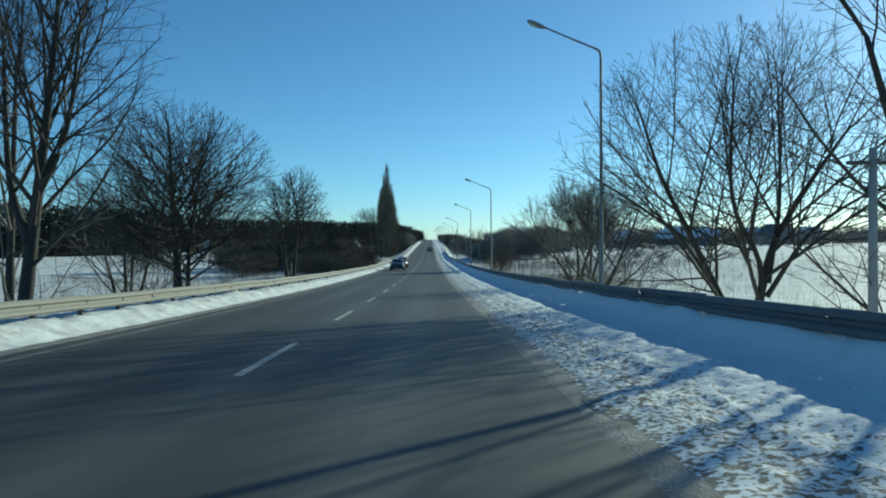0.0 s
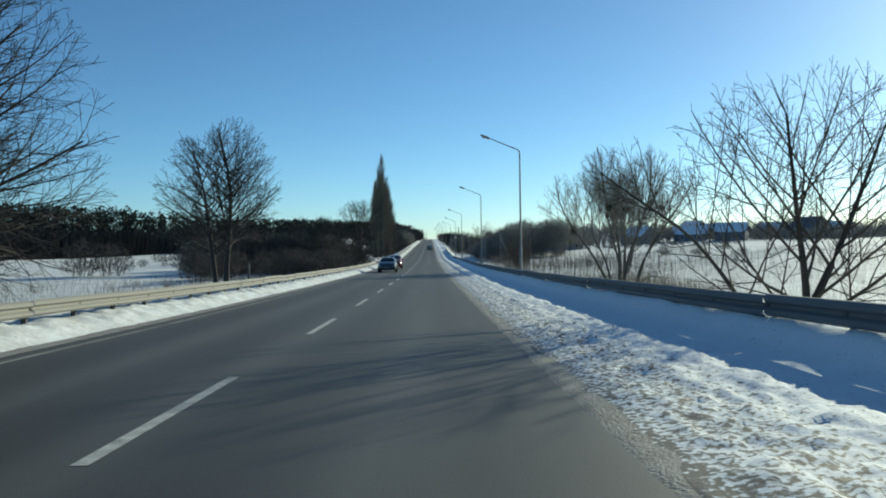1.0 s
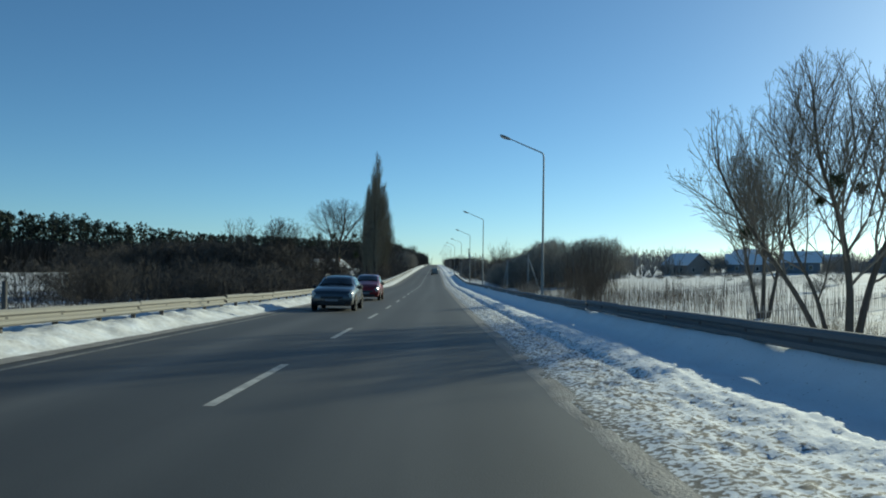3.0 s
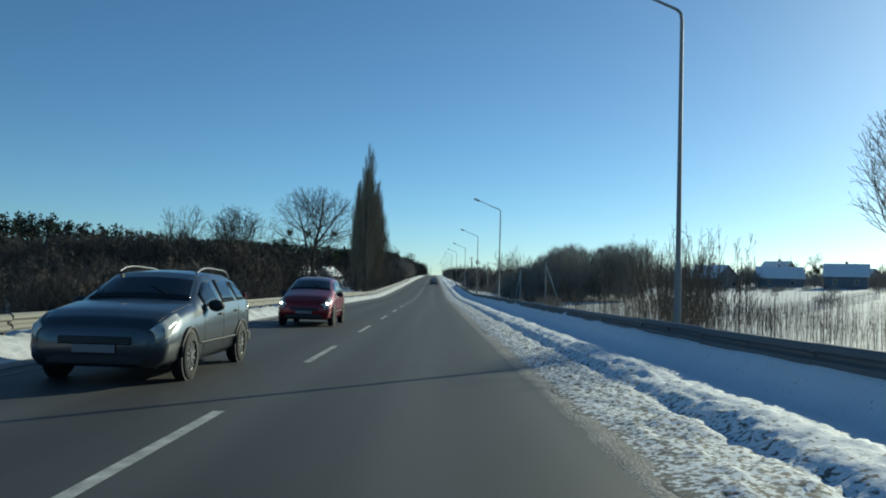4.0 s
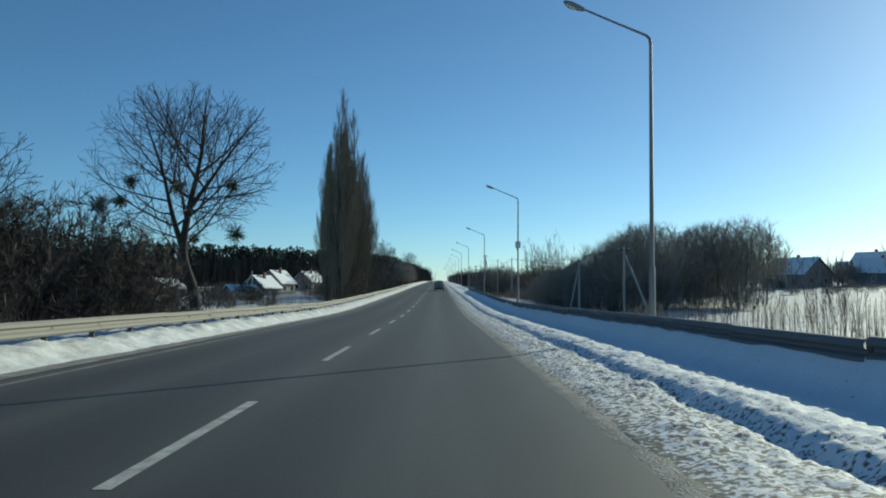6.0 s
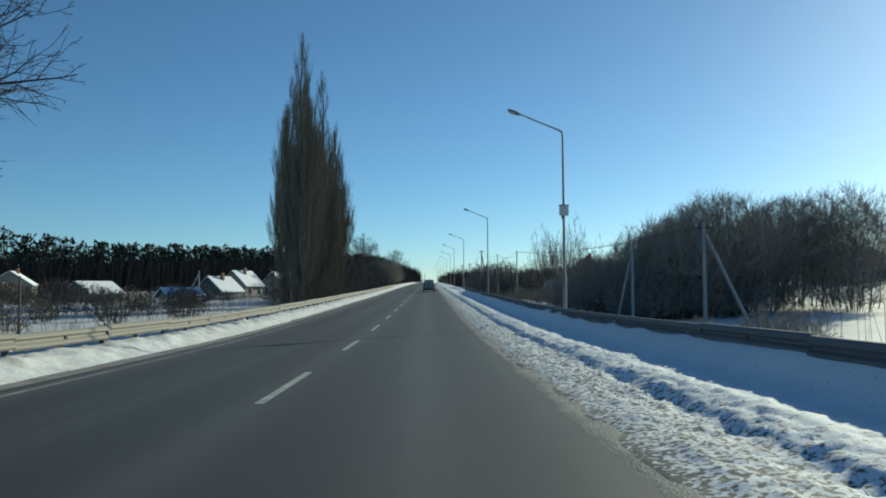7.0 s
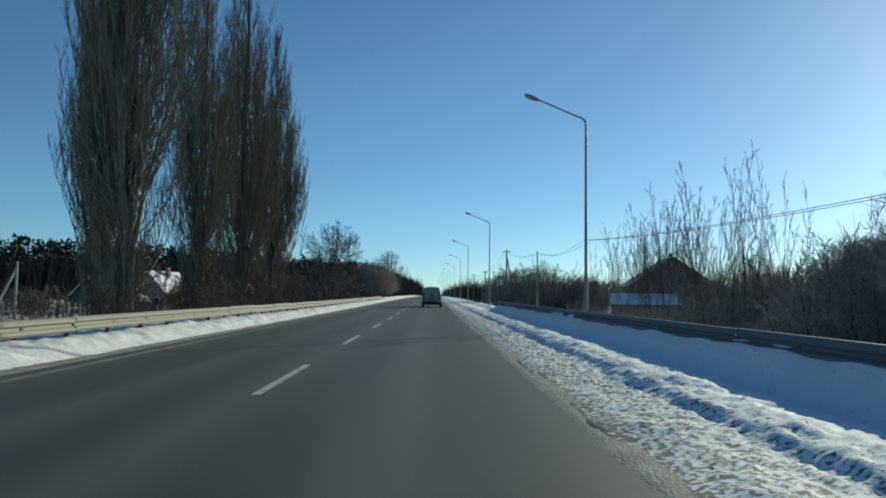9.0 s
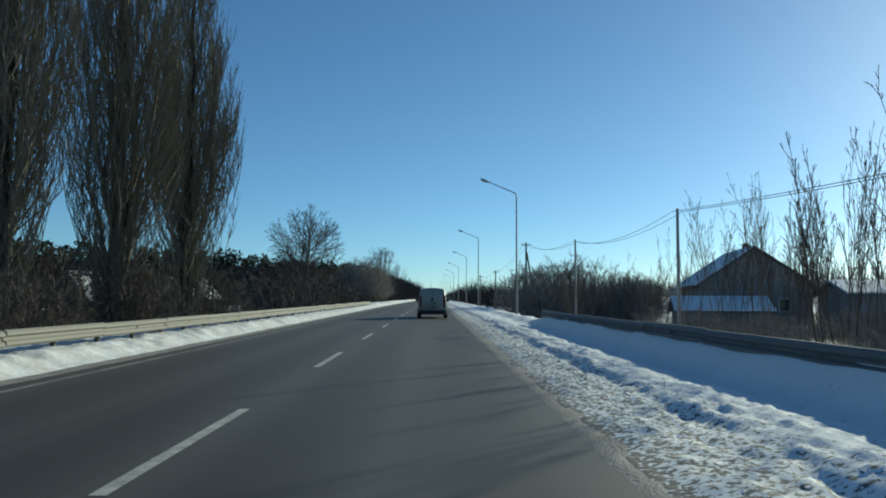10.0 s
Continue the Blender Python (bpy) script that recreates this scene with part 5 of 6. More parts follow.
house(-64, 266, 7, 8, 2.2, 4.0, -10, "dark", (-1,), "low dark barn with snow on half its roof", 0, False, lift=-1.2)
house(-29.5, 246, 3.2, 4, 1.1, 1.9, -50, "dark", (-1, 1), "garden shed with snow on its roof", 0, False)
house(-143, 293, 8.5, 8, 4.2, 7.2, 10, "white", (-1, 1), "pale two-storey house with a snowy roof before the forest")
house(-95, 330, 8, 8, 2.6, 5.0, 20, "blue", (-1, 1), "far cottage with a snowy roof before the forest")
house(-78, 300, 7, 8, 2.6, 5.0, 20, "grey", (-1, 1), "far cottage with a snowy roof before the forest")
house(29.0, 295, 9.5, 11, 3.8, 7.0, -8, "dark", (-1,), "dark brick house with a snow-edged gable roof behind shrubs")
house(24, 287, 6.0, 7, 1.6, 2.6, 78, "dark", (-1, 1), "low shed with a snowy roof before a house", 0, False)
house(37, 284, 8, 9, 2.6, 3.6, 80, "grey", (-1, 1), "long low outbuilding with a snowy roof", 0, False)
house(74, 290, 9, 10, 2.8, 6.1, 28, "dark", (-1, 1), "village house with a tall dark roof and chimney")
house(91, 288, 8, 11, 2.5, 5.3, 72, "blue", (-1, 1), "long low village house with a snowy roof")
house(96, 300, 8, 8, 3.2, 6.9, 30, "dark", (-1,), "village house with a steep roof behind a longer one")
house(97, 266, 8.5, 9, 2.8, 5.6, 60, "blue", (-1, 1), "village house with a dark roof")
house(118, 258, 9, 10, 3.0, 6.6, 20, "grey", (1,), "village house with a dark roof")
house(44, 268, 8, 8, 2.8, 5.2, 10, "grey", (-1, 1), "village house half hidden by bushes")
hr = random.Random(12)
for k in range(22):
    hx, hy = 130 + 21 * k + hr.uniform(-8, 8), 260 + hr.uniform(0, 170)
    house(hx, hy, hr.uniform(8, 11), hr.uniform(8, 12), hr.uniform(2.8, 3.6), hr.uniform(5.6, 7.4), hr.uniform(0, 180), hr.choice(("white", "grey", "brick", "blue", "dark")), (-1, 1),
          "distant village house with a snowy roof on the rise")


def utility_pole(x, y, top, label, strut=None, arms=True, radius=0.11, mat=None):
    z = ground_z(x, y) - 0.3
    ob = thing("utility_pole", (x, y, z), label, "utility pole", "utility poles")
    h = top - z
    part("pole", tubes_mesh("pole", [([(0, 0, 0), (0, 0, h * 0.5), (0, 0, h)], [radius * 1.2, radius, radius * 0.8], 8)]), mat or M_CONCRETE, ob)
    if strut:
        sx, sy = strut
        part("strut", tubes_mesh("strut", [([(sx, sy, 0), (0.05 * sx, 0.05 * sy, h * 0.88)], [radius, radius * 0.8], 8)]), mat or M_CONCRETE, ob)
    if arms:
        part("crossarm", box_mesh("crossarm", -0.55, 0.55, -0.05, 0.05, h - 0.35, h - 0.27, bevel=0.01), M_RUST, ob)
        for k in (-0.45, 0, 0.45):
            part("insulator", tubes_mesh("insulator", [([(k, 0, h - 0.27), (k, 0, h - 0.2), (k, 0, h - 0.1)], [0.03, 0.045, 0.03], 6)]), M_FRAME, ob)
    return Vector((x, y, top - 0.15))


def cable(a, b, sag, label="dark sagging overhead power cable"):
    pts = [tuple(a.lerp(b, k / 14) + Vector((0, 0, -sag * 4 * (k / 14) * (1 - k / 14)))) for k in range(15)]
    me = tubes_mesh("overhead_cable", [(pts, [0.014] * 15, 4)])
    me.materials.append(M_CABLE)
    return tagged(new("overhead_cable", me), label, "cable", "overhead cables")


up = [utility_pole(16.6, 200.3, 2.4, "weathered concrete utility pole with a slanting strut", (1.8, -2.6)),
      utility_pole(12.2, 260.5, 3.7, "slim weathered utility pole carrying cables", None, False, 0.09),
      utility_pole(11.8, 286.0, 4.4, "slim weathered utility pole carrying cables", None, False, 0.09),
      utility_pole(10.9, 312.5, 6.4, "dark wooden utility pole with a strut", (1.6, 1.0), True, 0.12, M_RUST),
      utility_pole(10.5, 352.0, 5.0, "dark wooden utility pole", None, True, 0.12, M_RUST),
      utility_pole(10.5, 395.0, 6.0, "dark wooden utility pole", None, True, 0.12, M_RUST)]
utility_pole(13.3, 204.3, 1.3, "weathered concrete utility pole with a slanting strut", (-0.7, 1.6), False, 0.1)
utility_pole(-30.6, 257.0, 1.1, "pale concrete utility pole with a slanting strut beside a cottage", (-2.2, 0.6), False, 0.1)
utility_pole(9.4, 15.0, 3.2, "thick pale concrete pole beside the road", None, True, 0.10)
utility_pole(-17.4, 96.0, -1.2, "short dark wooden post in a snowy field", None, False, 0.12, M_RUST)
utility_pole(-22.0, 196.0, -0.7, "short wooden post by a garden fence", None, False, 0.07, M_RUST)
for a, b in zip(up, up[1:]):
    for dx in (-0.25, 0.25):
        cable(a + Vector((dx, 0, 0)), b + Vector((dx, 0, 0)), 0.7)


def picket_fence(x0, y0, x1, y1, n, h, label):
    ob = thing("fence", (0, 0, 0), label, "fence")
    d = math.atan2(y1 - y0, x1 - x0)
    slat = box_mesh("slat", -0.04, 0.04, -0.012, 0.012, -0.3, h, bevel=0.006)
    slat.materials.append(M_WALLS["grey"])
    fr = random.Random(int(x0 * 7 + y0))
    pts = []
    for k in range(n):
        x, y = x0 + (x1 - x0) * k / (n - 1), y0 + (y1 - y0) * k / (n - 1)
        s = part("slat", slat, None, ob)
        s.matrix_basis = pose(x, y, ground_z(x, y), fr.uniform(-3, 3), fr.uniform(-3, 3), math.degrees(d))
        pts.append((x, y, ground_z(x, y) + h * 0.7))
    part("rail", tubes_mesh("rail", [(pts[::6] + [pts[-1]], [0.03] * len(pts[::6] + [pts[-1]]), 4)], False), M_WALLS["grey"], ob)
    return ob


picket_fence(22, 118, 60, 150, 110, 1.5, "grey weathered picket fence across the snowy field")
picket_fence(24, 150, 64, 196, 110, 1.5, "grey weathered picket fence across the snowy field")
picket_fence(-26, 228, -24, 300, 100, 1.2, "low grey garden fence by the cottages")

# ---- vehicles ----
def car_paint(name, color, rough=0.28, metal=0.4):
    m = material(name, color, rough, metal, scale=2.0, amount=0.25, fine=40, bump=0)
    m.node_tree.nodes["Principled BSDF"].inputs["Coat Weight"].default_value = 0.5
    return m


M_CARGLASS = material("tinted_glass", (0.012, 0.016, 0.02), 0.06, bump=0)
M_TYRE = material("tyre_rubber", (0.025, 0.025, 0.026), 0.85, bump=0.2)
M_ALLOY = material("alloy", (0.16, 0.165, 0.17), 0.45, 0.6, bump=0)
M_TRIM = material("black_plastic", (0.02, 0.02, 0.022), 0.6, bump=0)
M_LENS = material("headlight_lens", (0.6, 0.6, 0.56), 0.15, 0.2, bump=0)
M_PLATE = material("plate", (0.22, 0.22, 0.24), 0.5, bump=0)
M_TAIL = material("tail_lamp", (0.16, 0.02, 0.02), 0.25, bump=0)


def section(s):
    """Half ring of a body station: y, half width, bottom, belt, shoulder top, top half width, crown."""
    y, hw, zb, belt, edge, hwt, top = s
    return [(0.0, zb), (hw * 0.86, zb), (hw * 0.97, zb + 0.1), (hw, zb + 0.5 * (belt - zb)), (hw * 0.975, belt), (hwt + 0.02, edge - 0.02), (hwt * 0.9, edge + 0.3 * (top - edge)), (hwt * 0.5, edge + 0.8 * (top - edge)), (0.0, top)]


def lerp_station(stations, y):
    for a, b in zip(stations, stations[1:]):
        if a[0] <= y <= b[0]:
            f = (y - a[0]) / (b[0] - a[0])
            return tuple(p + (q - p) * f for p, q in zip(a, b))
    return stations[-1]


def body_mesh(stations, sub=3):
    st = []
    for a, b in zip(stations, stations[1:]):
        for k in range(sub):
            f = k / sub
            st.append(tuple(p + (q - p) * f for p, q in zip(a, b)))
    st.append(stations[-1])
    verts, faces = [], []
    n = 16
    for s in st:
        half = section(s)
        ring = half + [(-x, z) for x, z in reversed(half[1:-1])]
        verts += [(x, s[0], z) for x, z in ring]
    for i in range(len(st) - 1):
        for k in range(n):
            faces.append((i * n + k, i * n + (k + 1) % n, (i + 1) * n + (k + 1) % n, (i + 1) * n + k))
    faces += [tuple(reversed(range(n))), tuple((len(st) - 1) * n + k for k in range(n))]
    me = bpy.data.meshes.new("body")
    me.from_pydata(verts, [], faces)
    me.validate()
    bm = bmesh.new()
    bm.from_mesh(me)
    bmesh.ops.recalc_face_normals(bm, faces=bm.faces)
    bm.to_mesh(me)
    bm.free()
    me.shade_smooth()
    return me


def panel(name, rows, out=0.008):
    """A thin pane through a grid of points, pushed off the body."""
    w = len(rows[0])
    verts = [p for r in rows for p in r]
    faces = [(j * w + i, j * w + i + 1, (j + 1) * w + i + 1, (j + 1) * w + i) for j in range(len(rows) - 1) for i in range(w - 1)]
    me = bpy.data.meshes.new(name)
    me.from_pydata([tuple(v) for v in verts], [], faces)
    bm = bmesh.new()
    bm.from_mesh(me)
    c = Vector((0, 2.2, 0.7))
    bm.normal_update()
    if sum((f.calc_center_median() - c).dot(f.normal) for f in bm.faces) < 0:
        bmesh.ops.reverse_faces(bm, faces=bm.faces)
    bm.normal_update()
    for v in bm.verts:
        v.co += v.normal * out
    bmesh.ops.solidify(bm, geom=bm.faces[:], thickness=0.004)
    bm.to_mesh(me)
    bm.free()
    me.shade_smooth()
    return me


def side_panel(stations, y0, y1, v0, v1, side, n=6):
    rows = []
    for j in range(4):
        v = v0 + (v1 - v0) * j / 3
        row = []
        for k in range(n + 1):
            s = lerp_station(stations, y0 + (y1 - y0) * k / n)
            h = section(s)
            a, b = h[4], h[5]
            row.append((side * (a[0] + (b[0] - a[0]) * v), s[0], a[1] + (b[1] - a[1]) * v))
        rows.append(row)
    return rows


def top_panel(stations, y0, y1, inset=0.93, n=5):
    rows = []
    for k in range(n + 1):
        s = lerp_station(stations, y0 + (y1 - y0) * k / n)
        h = section(s)
        half = [(h[8][0], h[8][1]), (h[7][0], h[7][1]), (h[6][0], h[6][1]), (h[5][0] * inset, h[5][1] + 0.01)]
        pts = [(-x, s[0], z) for x, z in reversed(half[1:])] + [(x, s[0], z) for x, z in half]
        rows.append(pts)
    return rows


def skin_point(st, u, side):
    """A point on a body section, u counting its corners from the floor up."""
    h = section(st)
    i = min(int(u), 7)
    f = u - i
    return (side * (h[i][0] + (h[i + 1][0] - h[i][0]) * f), st[0], h[i][1] + (h[i + 1][1] - h[i][1]) * f)


def wheel_meshes():
    r0, w = 0.315, 0.1
    prof = [(0.20, -w), (0.29, -w), (0.315, -w * 0.8), (0.32, 0), (0.315, w * 0.8), (0.29, w), (0.20, w)]
    n = 28
    verts, faces = [], []
    for k in range(n):
        a = 6.2832 * k / n
        verts += [(x, r * math.cos(a), r * math.sin(a)) for r, x in prof]
    m = len(prof)
    for k in range(n):
        for i in range(m - 1):
            faces.append((k * m + i, k * m + i + 1, ((k + 1) % n) * m + i + 1, ((k + 1) % n) * m + i))
    tyre = bpy.data.meshes.new("tyre")
    tyre.from_pydata(verts, [], faces)
    tyre.shade_smooth()
    bm = bmesh.new()
    for k in range(10):
        a = 6.2832 * k / 10
        bm2 = bmesh.new()
        box(bm2, 0.055, 0.085, -0.018, 0.018, 0.03, 0.2, bevel=0.004)
        bm2.transform(Matrix.Rotation(a, 4, "X"))
        tmp = bpy.data.meshes.new("tmp")
        bm2.to_mesh(tmp)
        bm2.free()
        bm.from_mesh(tmp)
        bpy.data.meshes.remove(tmp)
    d = bmesh.ops.create_cone(bm, cap_ends=True, segments=24, radius1=0.06, radius2=0.05, depth=0.03)
    bmesh.ops.transform(bm, matrix=Matrix.Translation((0.08, 0, 0)) @ Matrix.Rotation(math.pi / 2, 4, "Y"), verts=d["verts"])
    ringm = tubes_mesh("r", [([(0.07, 0.2 * math.cos(6.2832 * k / 24), 0.2 * math.sin(6.2832 * k / 24)) for k in range(25)], [0.018] * 25, 5)])
    bm.from_mesh(ringm)
    rim = mesh_of(bm, "rim", False)
    dm = bmesh.new()
    d = bmesh.ops.create_cone(dm, cap_ends=True, segments=24, radius1=0.2, radius2=0.2, depth=0.09)
    bmesh.ops.transform(dm, matrix=Matrix.Rotation(math.pi / 2, 4, "Y"), verts=d["verts"])
    disc = mesh_of(dm, "brake_drum")
    return tyre, rim, disc


TYRE, RIM, DRUM = wheel_meshes()
TYRE.materials.append(M_TYRE), RIM.materials.append(M_ALLOY), DRUM.materials.append(M_TRIM)


def car(name, x, y, turn, stations, paint, label, axles, screens, sides, roof_rails=False, rear=None, lit=False, van=False, tilt=0.0):
    ob = thing(name, (x, y, road_z(y)), label, "car" if not van else "van", "", 0)
    ob.matrix_basis = pose(x, y, road_z(y) + 0.005, tilt, 0, turn)
    body = part("body", body_mesh(stations), paint, ob)
    for y0, y1, nm in screens:
        part(nm, panel(nm, top_panel(stations, y0, y1)), M_CARGLASS, ob, "dark tinted glass")
    for side in (-1, 1):
        for y0, y1 in sides:
            part("side_window", panel("side_window", side_panel(stations, y0, y1, 0.12, 0.86, side)), M_CARGLASS, ob, "dark tinted glass")
    hw = max(s[1] for s in stations)
    for ay in axles:
        for side in (-1, 1):
            arch = [(side * (hw + 0.004), ay + 0.37 * math.cos(math.pi * k / 12), 0.32 + 0.37 * math.sin(math.pi * k / 12)) for k in range(13)]
            part("wheel_arch", tubes_mesh("wheel_arch", [(arch, [0.018] * 13, 5)]), M_TRIM, ob)
            well = bmesh.new()
            d = bmesh.ops.create_cone(well, cap_ends=True, segments=24, radius1=0.36, radius2=0.36, depth=0.06)
            bmesh.ops.transform(well, matrix=Matrix.Translation((side * (hw - 0.026), ay, 0.33)) @ Matrix.Rotation(math.pi / 2, 4, "Y"), verts=d["verts"])
            part("wheel_well", mesh_of(well, "wheel_well"), M_TRIM, ob)
            wh = new("wheel")
            wh.parent = ob
            wh.matrix_basis = pose(side * (hw - 0.07), ay, 0.315, 0, 0, 0 if side > 0 else 180)
            part("tyre", TYRE, None, wh)
            part("rim", RIM, None, wh, "dull grey spoked rim")
            part("drum", DRUM, None, wh)
    length = stations[-1][0]
    for side in (-1, 1):
        rows = []
        for k in range(7):
            st = lerp_station(stations, 0.035 + 0.5 * k / 6)
            rows.append([skin_point(st, 3.35 + 0.75 * (k / 6) + (1.5 - 0.75 * k / 6) * c / 5, side) for c in range(6)])
        hl = part("headlight", panel("headlight", rows, 0.012), M_LENS, ob, "clear swept-back headlight")
        if lit:
            bm = bmesh.new()
            bmesh.ops.create_uvsphere(bm, u_segments=10, v_segments=6, radius=0.05)
            c = skin_point(lerp_station(stations, 0.12), 4.1, side)
            part("bulb", mesh_of(bm, "bulb", True), M_BULB, hl, "lit headlamp").matrix_basis = pose(c[0] * 0.97, c[1] + 0.01, c[2])
        mir = bmesh.new()
        bmesh.ops.create_uvsphere(mir, u_segments=10, v_segments=8, radius=1.0)
        for v in mir.verts:
            v.co = Vector((v.co.x * 0.12, v.co.y * 0.08, v.co.z * 0.085))
        sm = lerp_station(stations, screens[0][0] + 0.38)
        part("door_mirror", mesh_of(mir, "door_mirror", True), M_TRIM, ob, "black door mirror").matrix_basis = pose(side * (sm[1] + 0.09), sm[0], sm[3] + 0.06)
        for y0, y1 in sides[:2]:
            part("door_handle", box_mesh("door_handle", -0.012, 0.012, -0.09, 0.09, -0.014, 0.014, bevel=0.005), M_TRIM, ob).matrix_basis = pose(side * (lerp_station(stations, y1)[1] + 0.004), y1 - 0.12, lerp_station(stations, y1)[3] - 0.1)
        bmt = bmesh.new()
        box(bmt, -0.07, 0.07, -0.05, 0.05, -0.24 if not van else -0.35, 0.24 if not van else 0.35, bevel=0.02)
        sr = lerp_station(stations, length - 0.1)
        part("tail_lamp", mesh_of(bmt, "tail_lamp"), M_TAIL, ob, "dark red tail lamp").matrix_basis = pose(side * (sr[1] - 0.15), length - 0.03, sr[3] - 0.08 if not van else 1.0)
    if not van:
        part("lower_grille", box_mesh("lower_grille", -0.58, 0.58, -0.012, 0.06, 0.25, 0.36, bevel=0.02), M_TRIM, ob, "black slatted bumper opening")
    gr = part("grille", box_mesh("grille", -0.45, 0.45, -0.02, 0.05, 0.5, 0.6, bevel=0.015), M_TRIM, ob)
    for k in range(3):
        part("grille_bar", tubes_mesh("grille_bar", [([(-0.42, -0.024, 0.522 + 0.028 * k), (0.0, -0.03, 0.522 + 0.028 * k), (0.42, -0.024, 0.522 + 0.028 * k)], [0.006] * 3, 5)]), M_ALLOY, gr)
    for side in (-1, 1):
        seam = [skin_point(lerp_station(stations, 0.14 + (screens[0][0] - 0.18) * k / 6), 5.25 if k else 5.0, side) for k in range(7)]
        part("bonnet_seam", tubes_mesh("bonnet_seam", [(seam, [0.005] * 7, 4)]), M_TRIM, ob)
        for ys in [sides[0][0] - 0.08] + [(a[1] + b[0]) / 2 for a, b in zip(sides, sides[1:])]:
            st = lerp_station(stations, ys)
            rail_pts = [skin_point(st, 2.2 + 1.75 * k / 5, side) for k in range(6)]
            part("door_seam", tubes_mesh("door_seam", [(rail_pts, [0.005] * 6, 4)]), M_TRIM, ob)
        low = [(side * (hw + 0.003), axles[0] + 0.42 + (axles[1] - axles[0] - 0.84) * k / 4, 0.46) for k in range(5)]
        part("side_moulding", tubes_mesh("side_moulding", [(low, [0.018] * 5, 5)]), M_TRIM, ob)
        w0, w1 = lerp_station(stations, screens[0][0] + 0.03), lerp_station(stations, screens[0][0] + 0.3)
        part("wiper", tubes_mesh("wiper", [([(side * 0.5 - 0.1, w0[0], w0[6] + 0.02), (side * 0.35 - 0.3, w1[0], w1[6] + 0.015)], [0.010, 0.007], 4)]), M_TRIM, ob)
    part("lower_grille", box_mesh("lower_grille", -0.5, 0.5, -0.015, 0.06, 0.28, 0.38, bevel=0.015), M_TRIM, ob)
    part("number_plate", box_mesh("number_plate", -0.26, 0.26, -0.035, -0.024, 0.4, 0.5, bevel=0.004), M_PLATE, ob, "plain grey plate")
    part("rear_plate", box_mesh("rear_plate", -0.26, 0.26, length + 0.003, length + 0.014, 0.62, 0.73, bevel=0.004), M_PLATE, ob, "plain grey plate")
    part("rear_bumper", box_mesh("rear_bumper", -hw * 0.93, hw * 0.93, length - 0.16, length + 0.05, 0.28, 0.48, bevel=0.04), M_TRIM, ob, "dark plastic bumper")
    if roof_rails:
        for side in (-1, 1):
            pts = []
            for k in range(9):
                s = lerp_station(stations, 2.05 + 1.85 * k / 8)
                pts.append((side * (s[5] - 0.03), s[0], s[6] + (0.0 if k in (0, 8) else 0.045)))
            part("roof_rail", tubes_mesh("roof_rail", [(pts, [0.016] * 9, 6)]), M_ALLOY, ob, "bright roof rail")
    return ob


M_BULB = bpy.data.materials.new("lit_bulb")
M_BULB.use_nodes = True
M_BULB.node_tree.nodes["Principled BSDF"].inputs["Emission Color"].default_value = (1, 0.95, 0.85, 1)
M_BULB.node_tree.nodes["Principled BSDF"].inputs["Emission Strength"].default_value = 12.0

WAGON = [(0.0, 0.68, 0.30, 0.60, 0.68, 0.58, 0.71), (0.10, 0.83, 0.22, 0.70, 0.79, 0.69, 0.82), (0.4, 0.885, 0.2, 0.79, 0.89, 0.75, 0.93), (1.0, 0.89, 0.2, 0.86, 0.98, 0.77, 1.02),
         (1.28, 0.89, 0.2, 0.88, 1.0, 0.76, 1.04), (2.02, 0.895, 0.2, 0.92, 1.38, 0.60, 1.43), (2.6, 0.895, 0.2, 0.94, 1.43, 0.60, 1.48), (3.5, 0.89, 0.2, 0.97, 1.41, 0.60, 1.46),
         (4.05, 0.87, 0.22, 1.0, 1.33, 0.58, 1.37), (4.38, 0.82, 0.28, 0.98, 1.03, 0.60, 1.06), (4.47, 0.74, 0.34, 0.88, 0.92, 0.55, 0.95)]
MPV = [(0.0, 0.58, 0.34, 0.62, 0.68, 0.46, 0.70), (0.10, 0.78, 0.24, 0.70, 0.78, 0.58, 0.81), (0.35, 0.84, 0.2, 0.80, 0.92, 0.68, 0.96), (0.85, 0.855, 0.2, 0.90, 1.05, 0.72, 1.10),
       (1.1, 0.86, 0.2, 0.94, 1.12, 0.72, 1.17), (1.95, 0.86, 0.2, 0.97, 1.50, 0.58, 1.55), (2.5, 0.86, 0.2, 0.99, 1.55, 0.58, 1.60), (3.3, 0.855, 0.2, 1.02, 1.52, 0.58, 1.57),
       (3.8, 0.84, 0.22, 1.04, 1.42, 0.56, 1.47), (4.0, 0.80, 0.28, 1.0, 1.08, 0.58, 1.12), (4.05, 0.74, 0.34, 0.9, 0.95, 0.55, 0.98)]
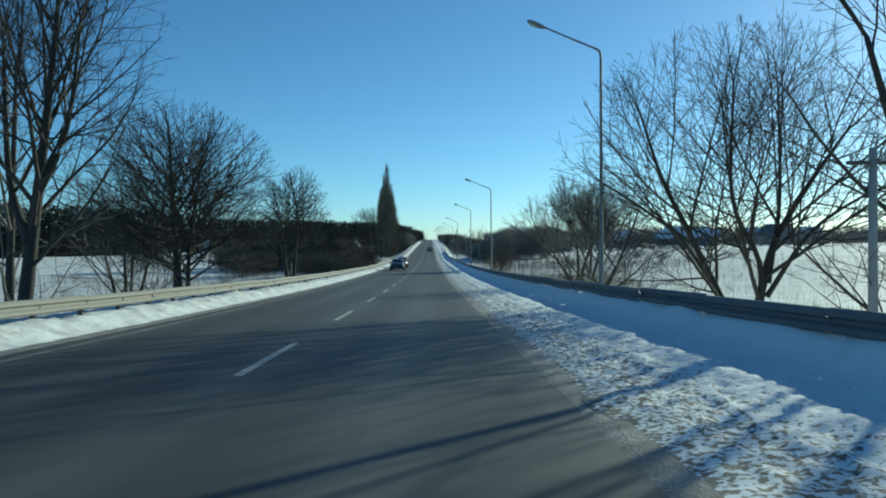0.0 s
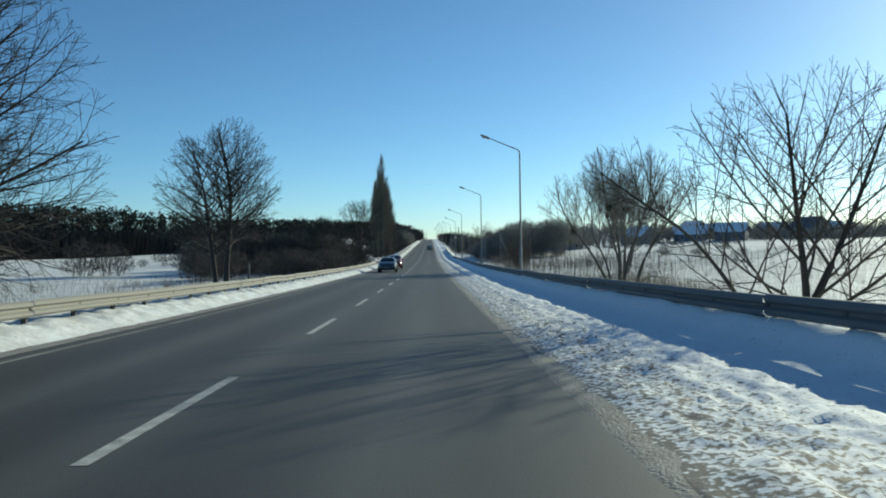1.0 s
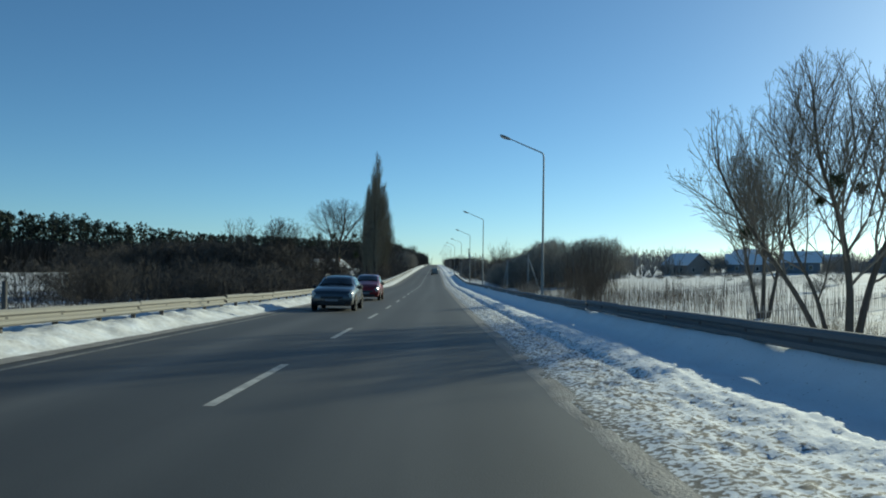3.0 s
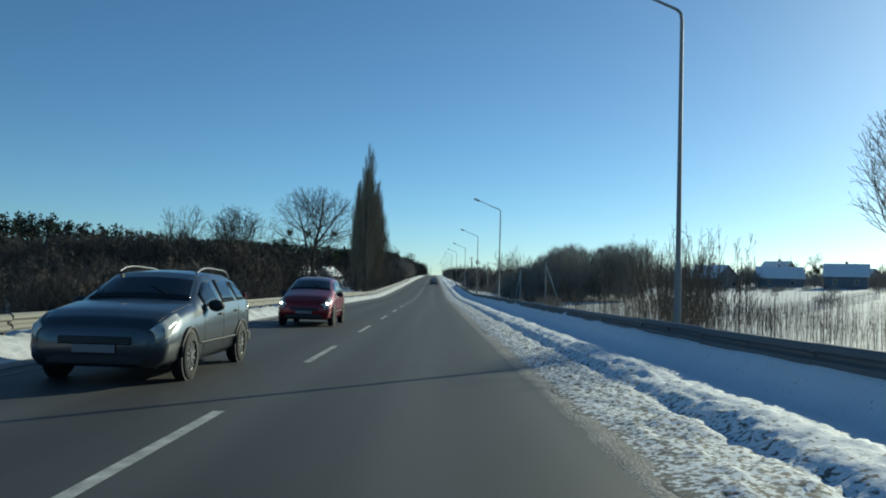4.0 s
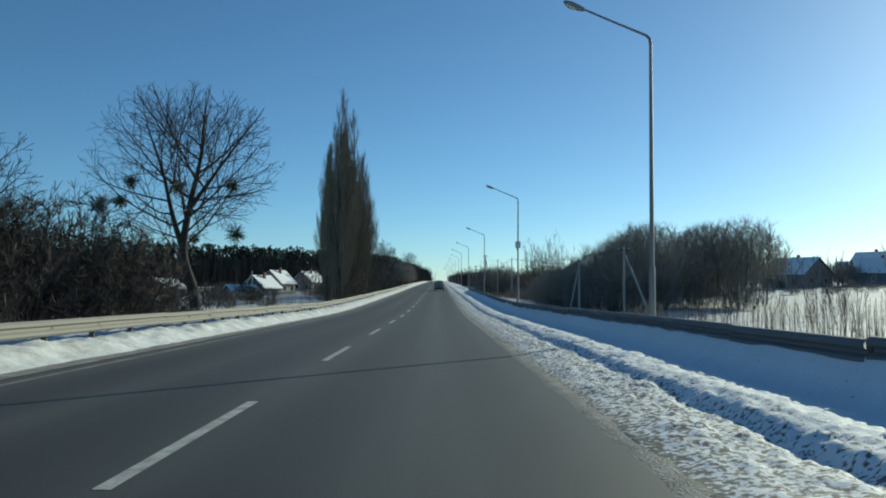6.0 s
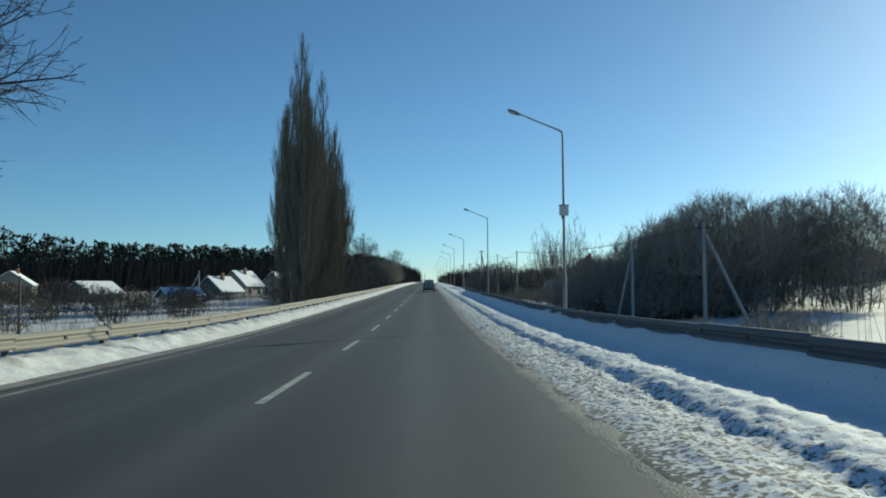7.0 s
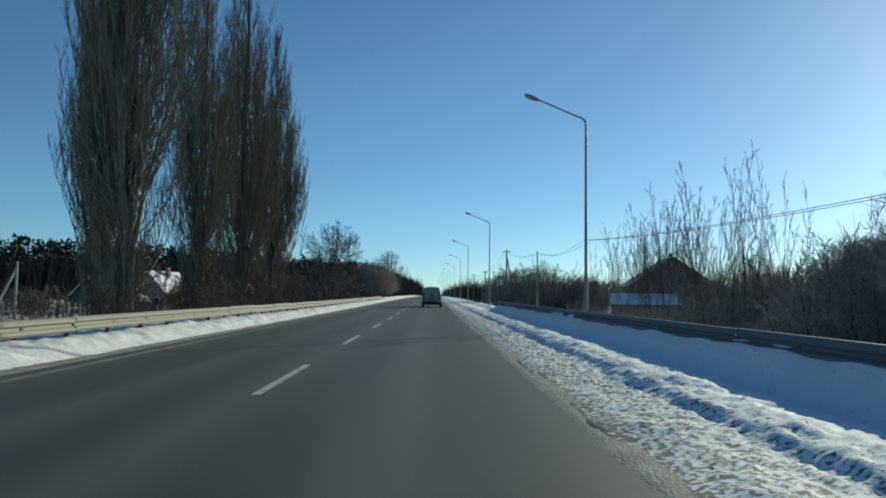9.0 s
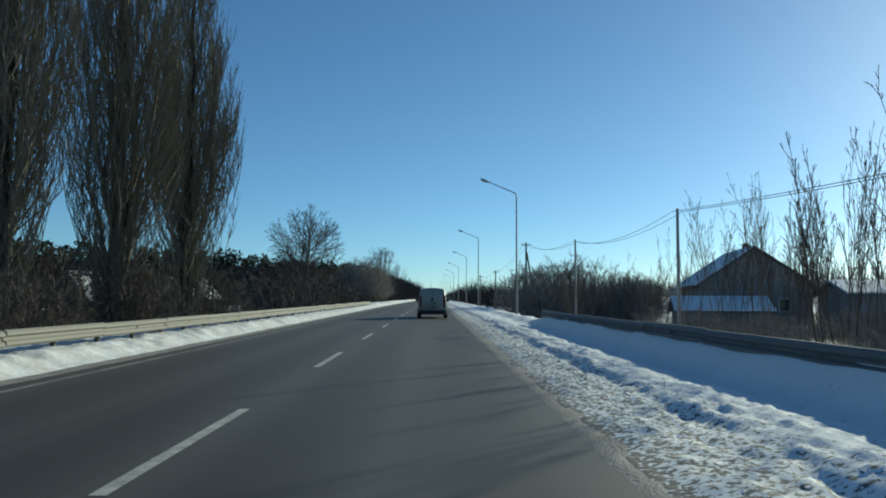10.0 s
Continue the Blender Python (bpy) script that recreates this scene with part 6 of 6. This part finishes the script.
VAN = [(0.0, 0.6, 0.34, 0.62, 0.68, 0.46, 0.70), (0.12, 0.80, 0.24, 0.74, 0.82, 0.6, 0.86), (0.6, 0.86, 0.2, 0.9, 1.04, 0.72, 1.1), (0.95, 0.87, 0.2, 0.98, 1.15, 0.74, 1.2),
       (1.7, 0.875, 0.2, 1.0, 1.66, 0.68, 1.74), (2.2, 0.875, 0.2, 1.0, 1.74, 0.70, 1.82), (4.1, 0.87, 0.22, 1.0, 1.74, 0.70, 1.82), (4.22, 0.86, 0.26, 1.0, 1.68, 0.68, 1.76), (4.27, 0.83, 0.32, 1.0, 1.6, 0.65, 1.66)]
slope = lambda y: math.degrees(math.atan2(road_z(y + 3) - road_z(y - 1), 4.0))
car("estate_car", -4.06, 95.9, 0, WAGON, car_paint("silver_paint", (0.085, 0.097, 0.11), 0.3, 0.75), "metallic grey estate car with bright roof rails", (0.88, 3.55), [(1.34, 1.98, "windscreen")],
    [(1.62, 2.45), (2.55, 3.35), (3.45, 4.0)], roof_rails=True, tilt=slope(95))
car("compact_car", -4.05, 110.9, 0, MPV, car_paint("red_paint", (0.24, 0.014, 0.022)), "red compact people carrier with lit headlights", (0.78, 3.28), [(1.16, 1.9, "windscreen")],
    [(1.5, 2.35), (2.45, 3.2), (3.28, 3.75)], lit=True, tilt=slope(112))
v = car("panel_van", 0.0, 272.8, 180, VAN, car_paint("pale_paint", (0.27, 0.31, 0.31), 0.4, 0.1), "small pale grey panel van on the road", (0.85, 3.45), [(1.0, 1.62, "windscreen")],
        [(1.25, 2.0)], van=True, tilt=-slope(270))
part("rear_door_seam", box_mesh("rear_door_seam", -0.01, 0.01, 4.272, 4.28, 0.5, 1.6, bevel=0.002), M_TRIM, v)
part("emblem", box_mesh("emblem", -0.07, 0.07, 4.273, 4.29, 1.06, 1.18, bevel=0.01), M_TRIM, v)
part("door_handle", box_mesh("door_handle", -0.2, -0.06, 4.273, 4.30, 0.88, 0.94, bevel=0.008), M_TRIM, v)
part("aerial", tubes_mesh("aerial", [([(0.1, 3.4, 1.8), (0.1, 3.6, 2.15)], [0.012, 0.006], 5)]), M_TRIM, v)
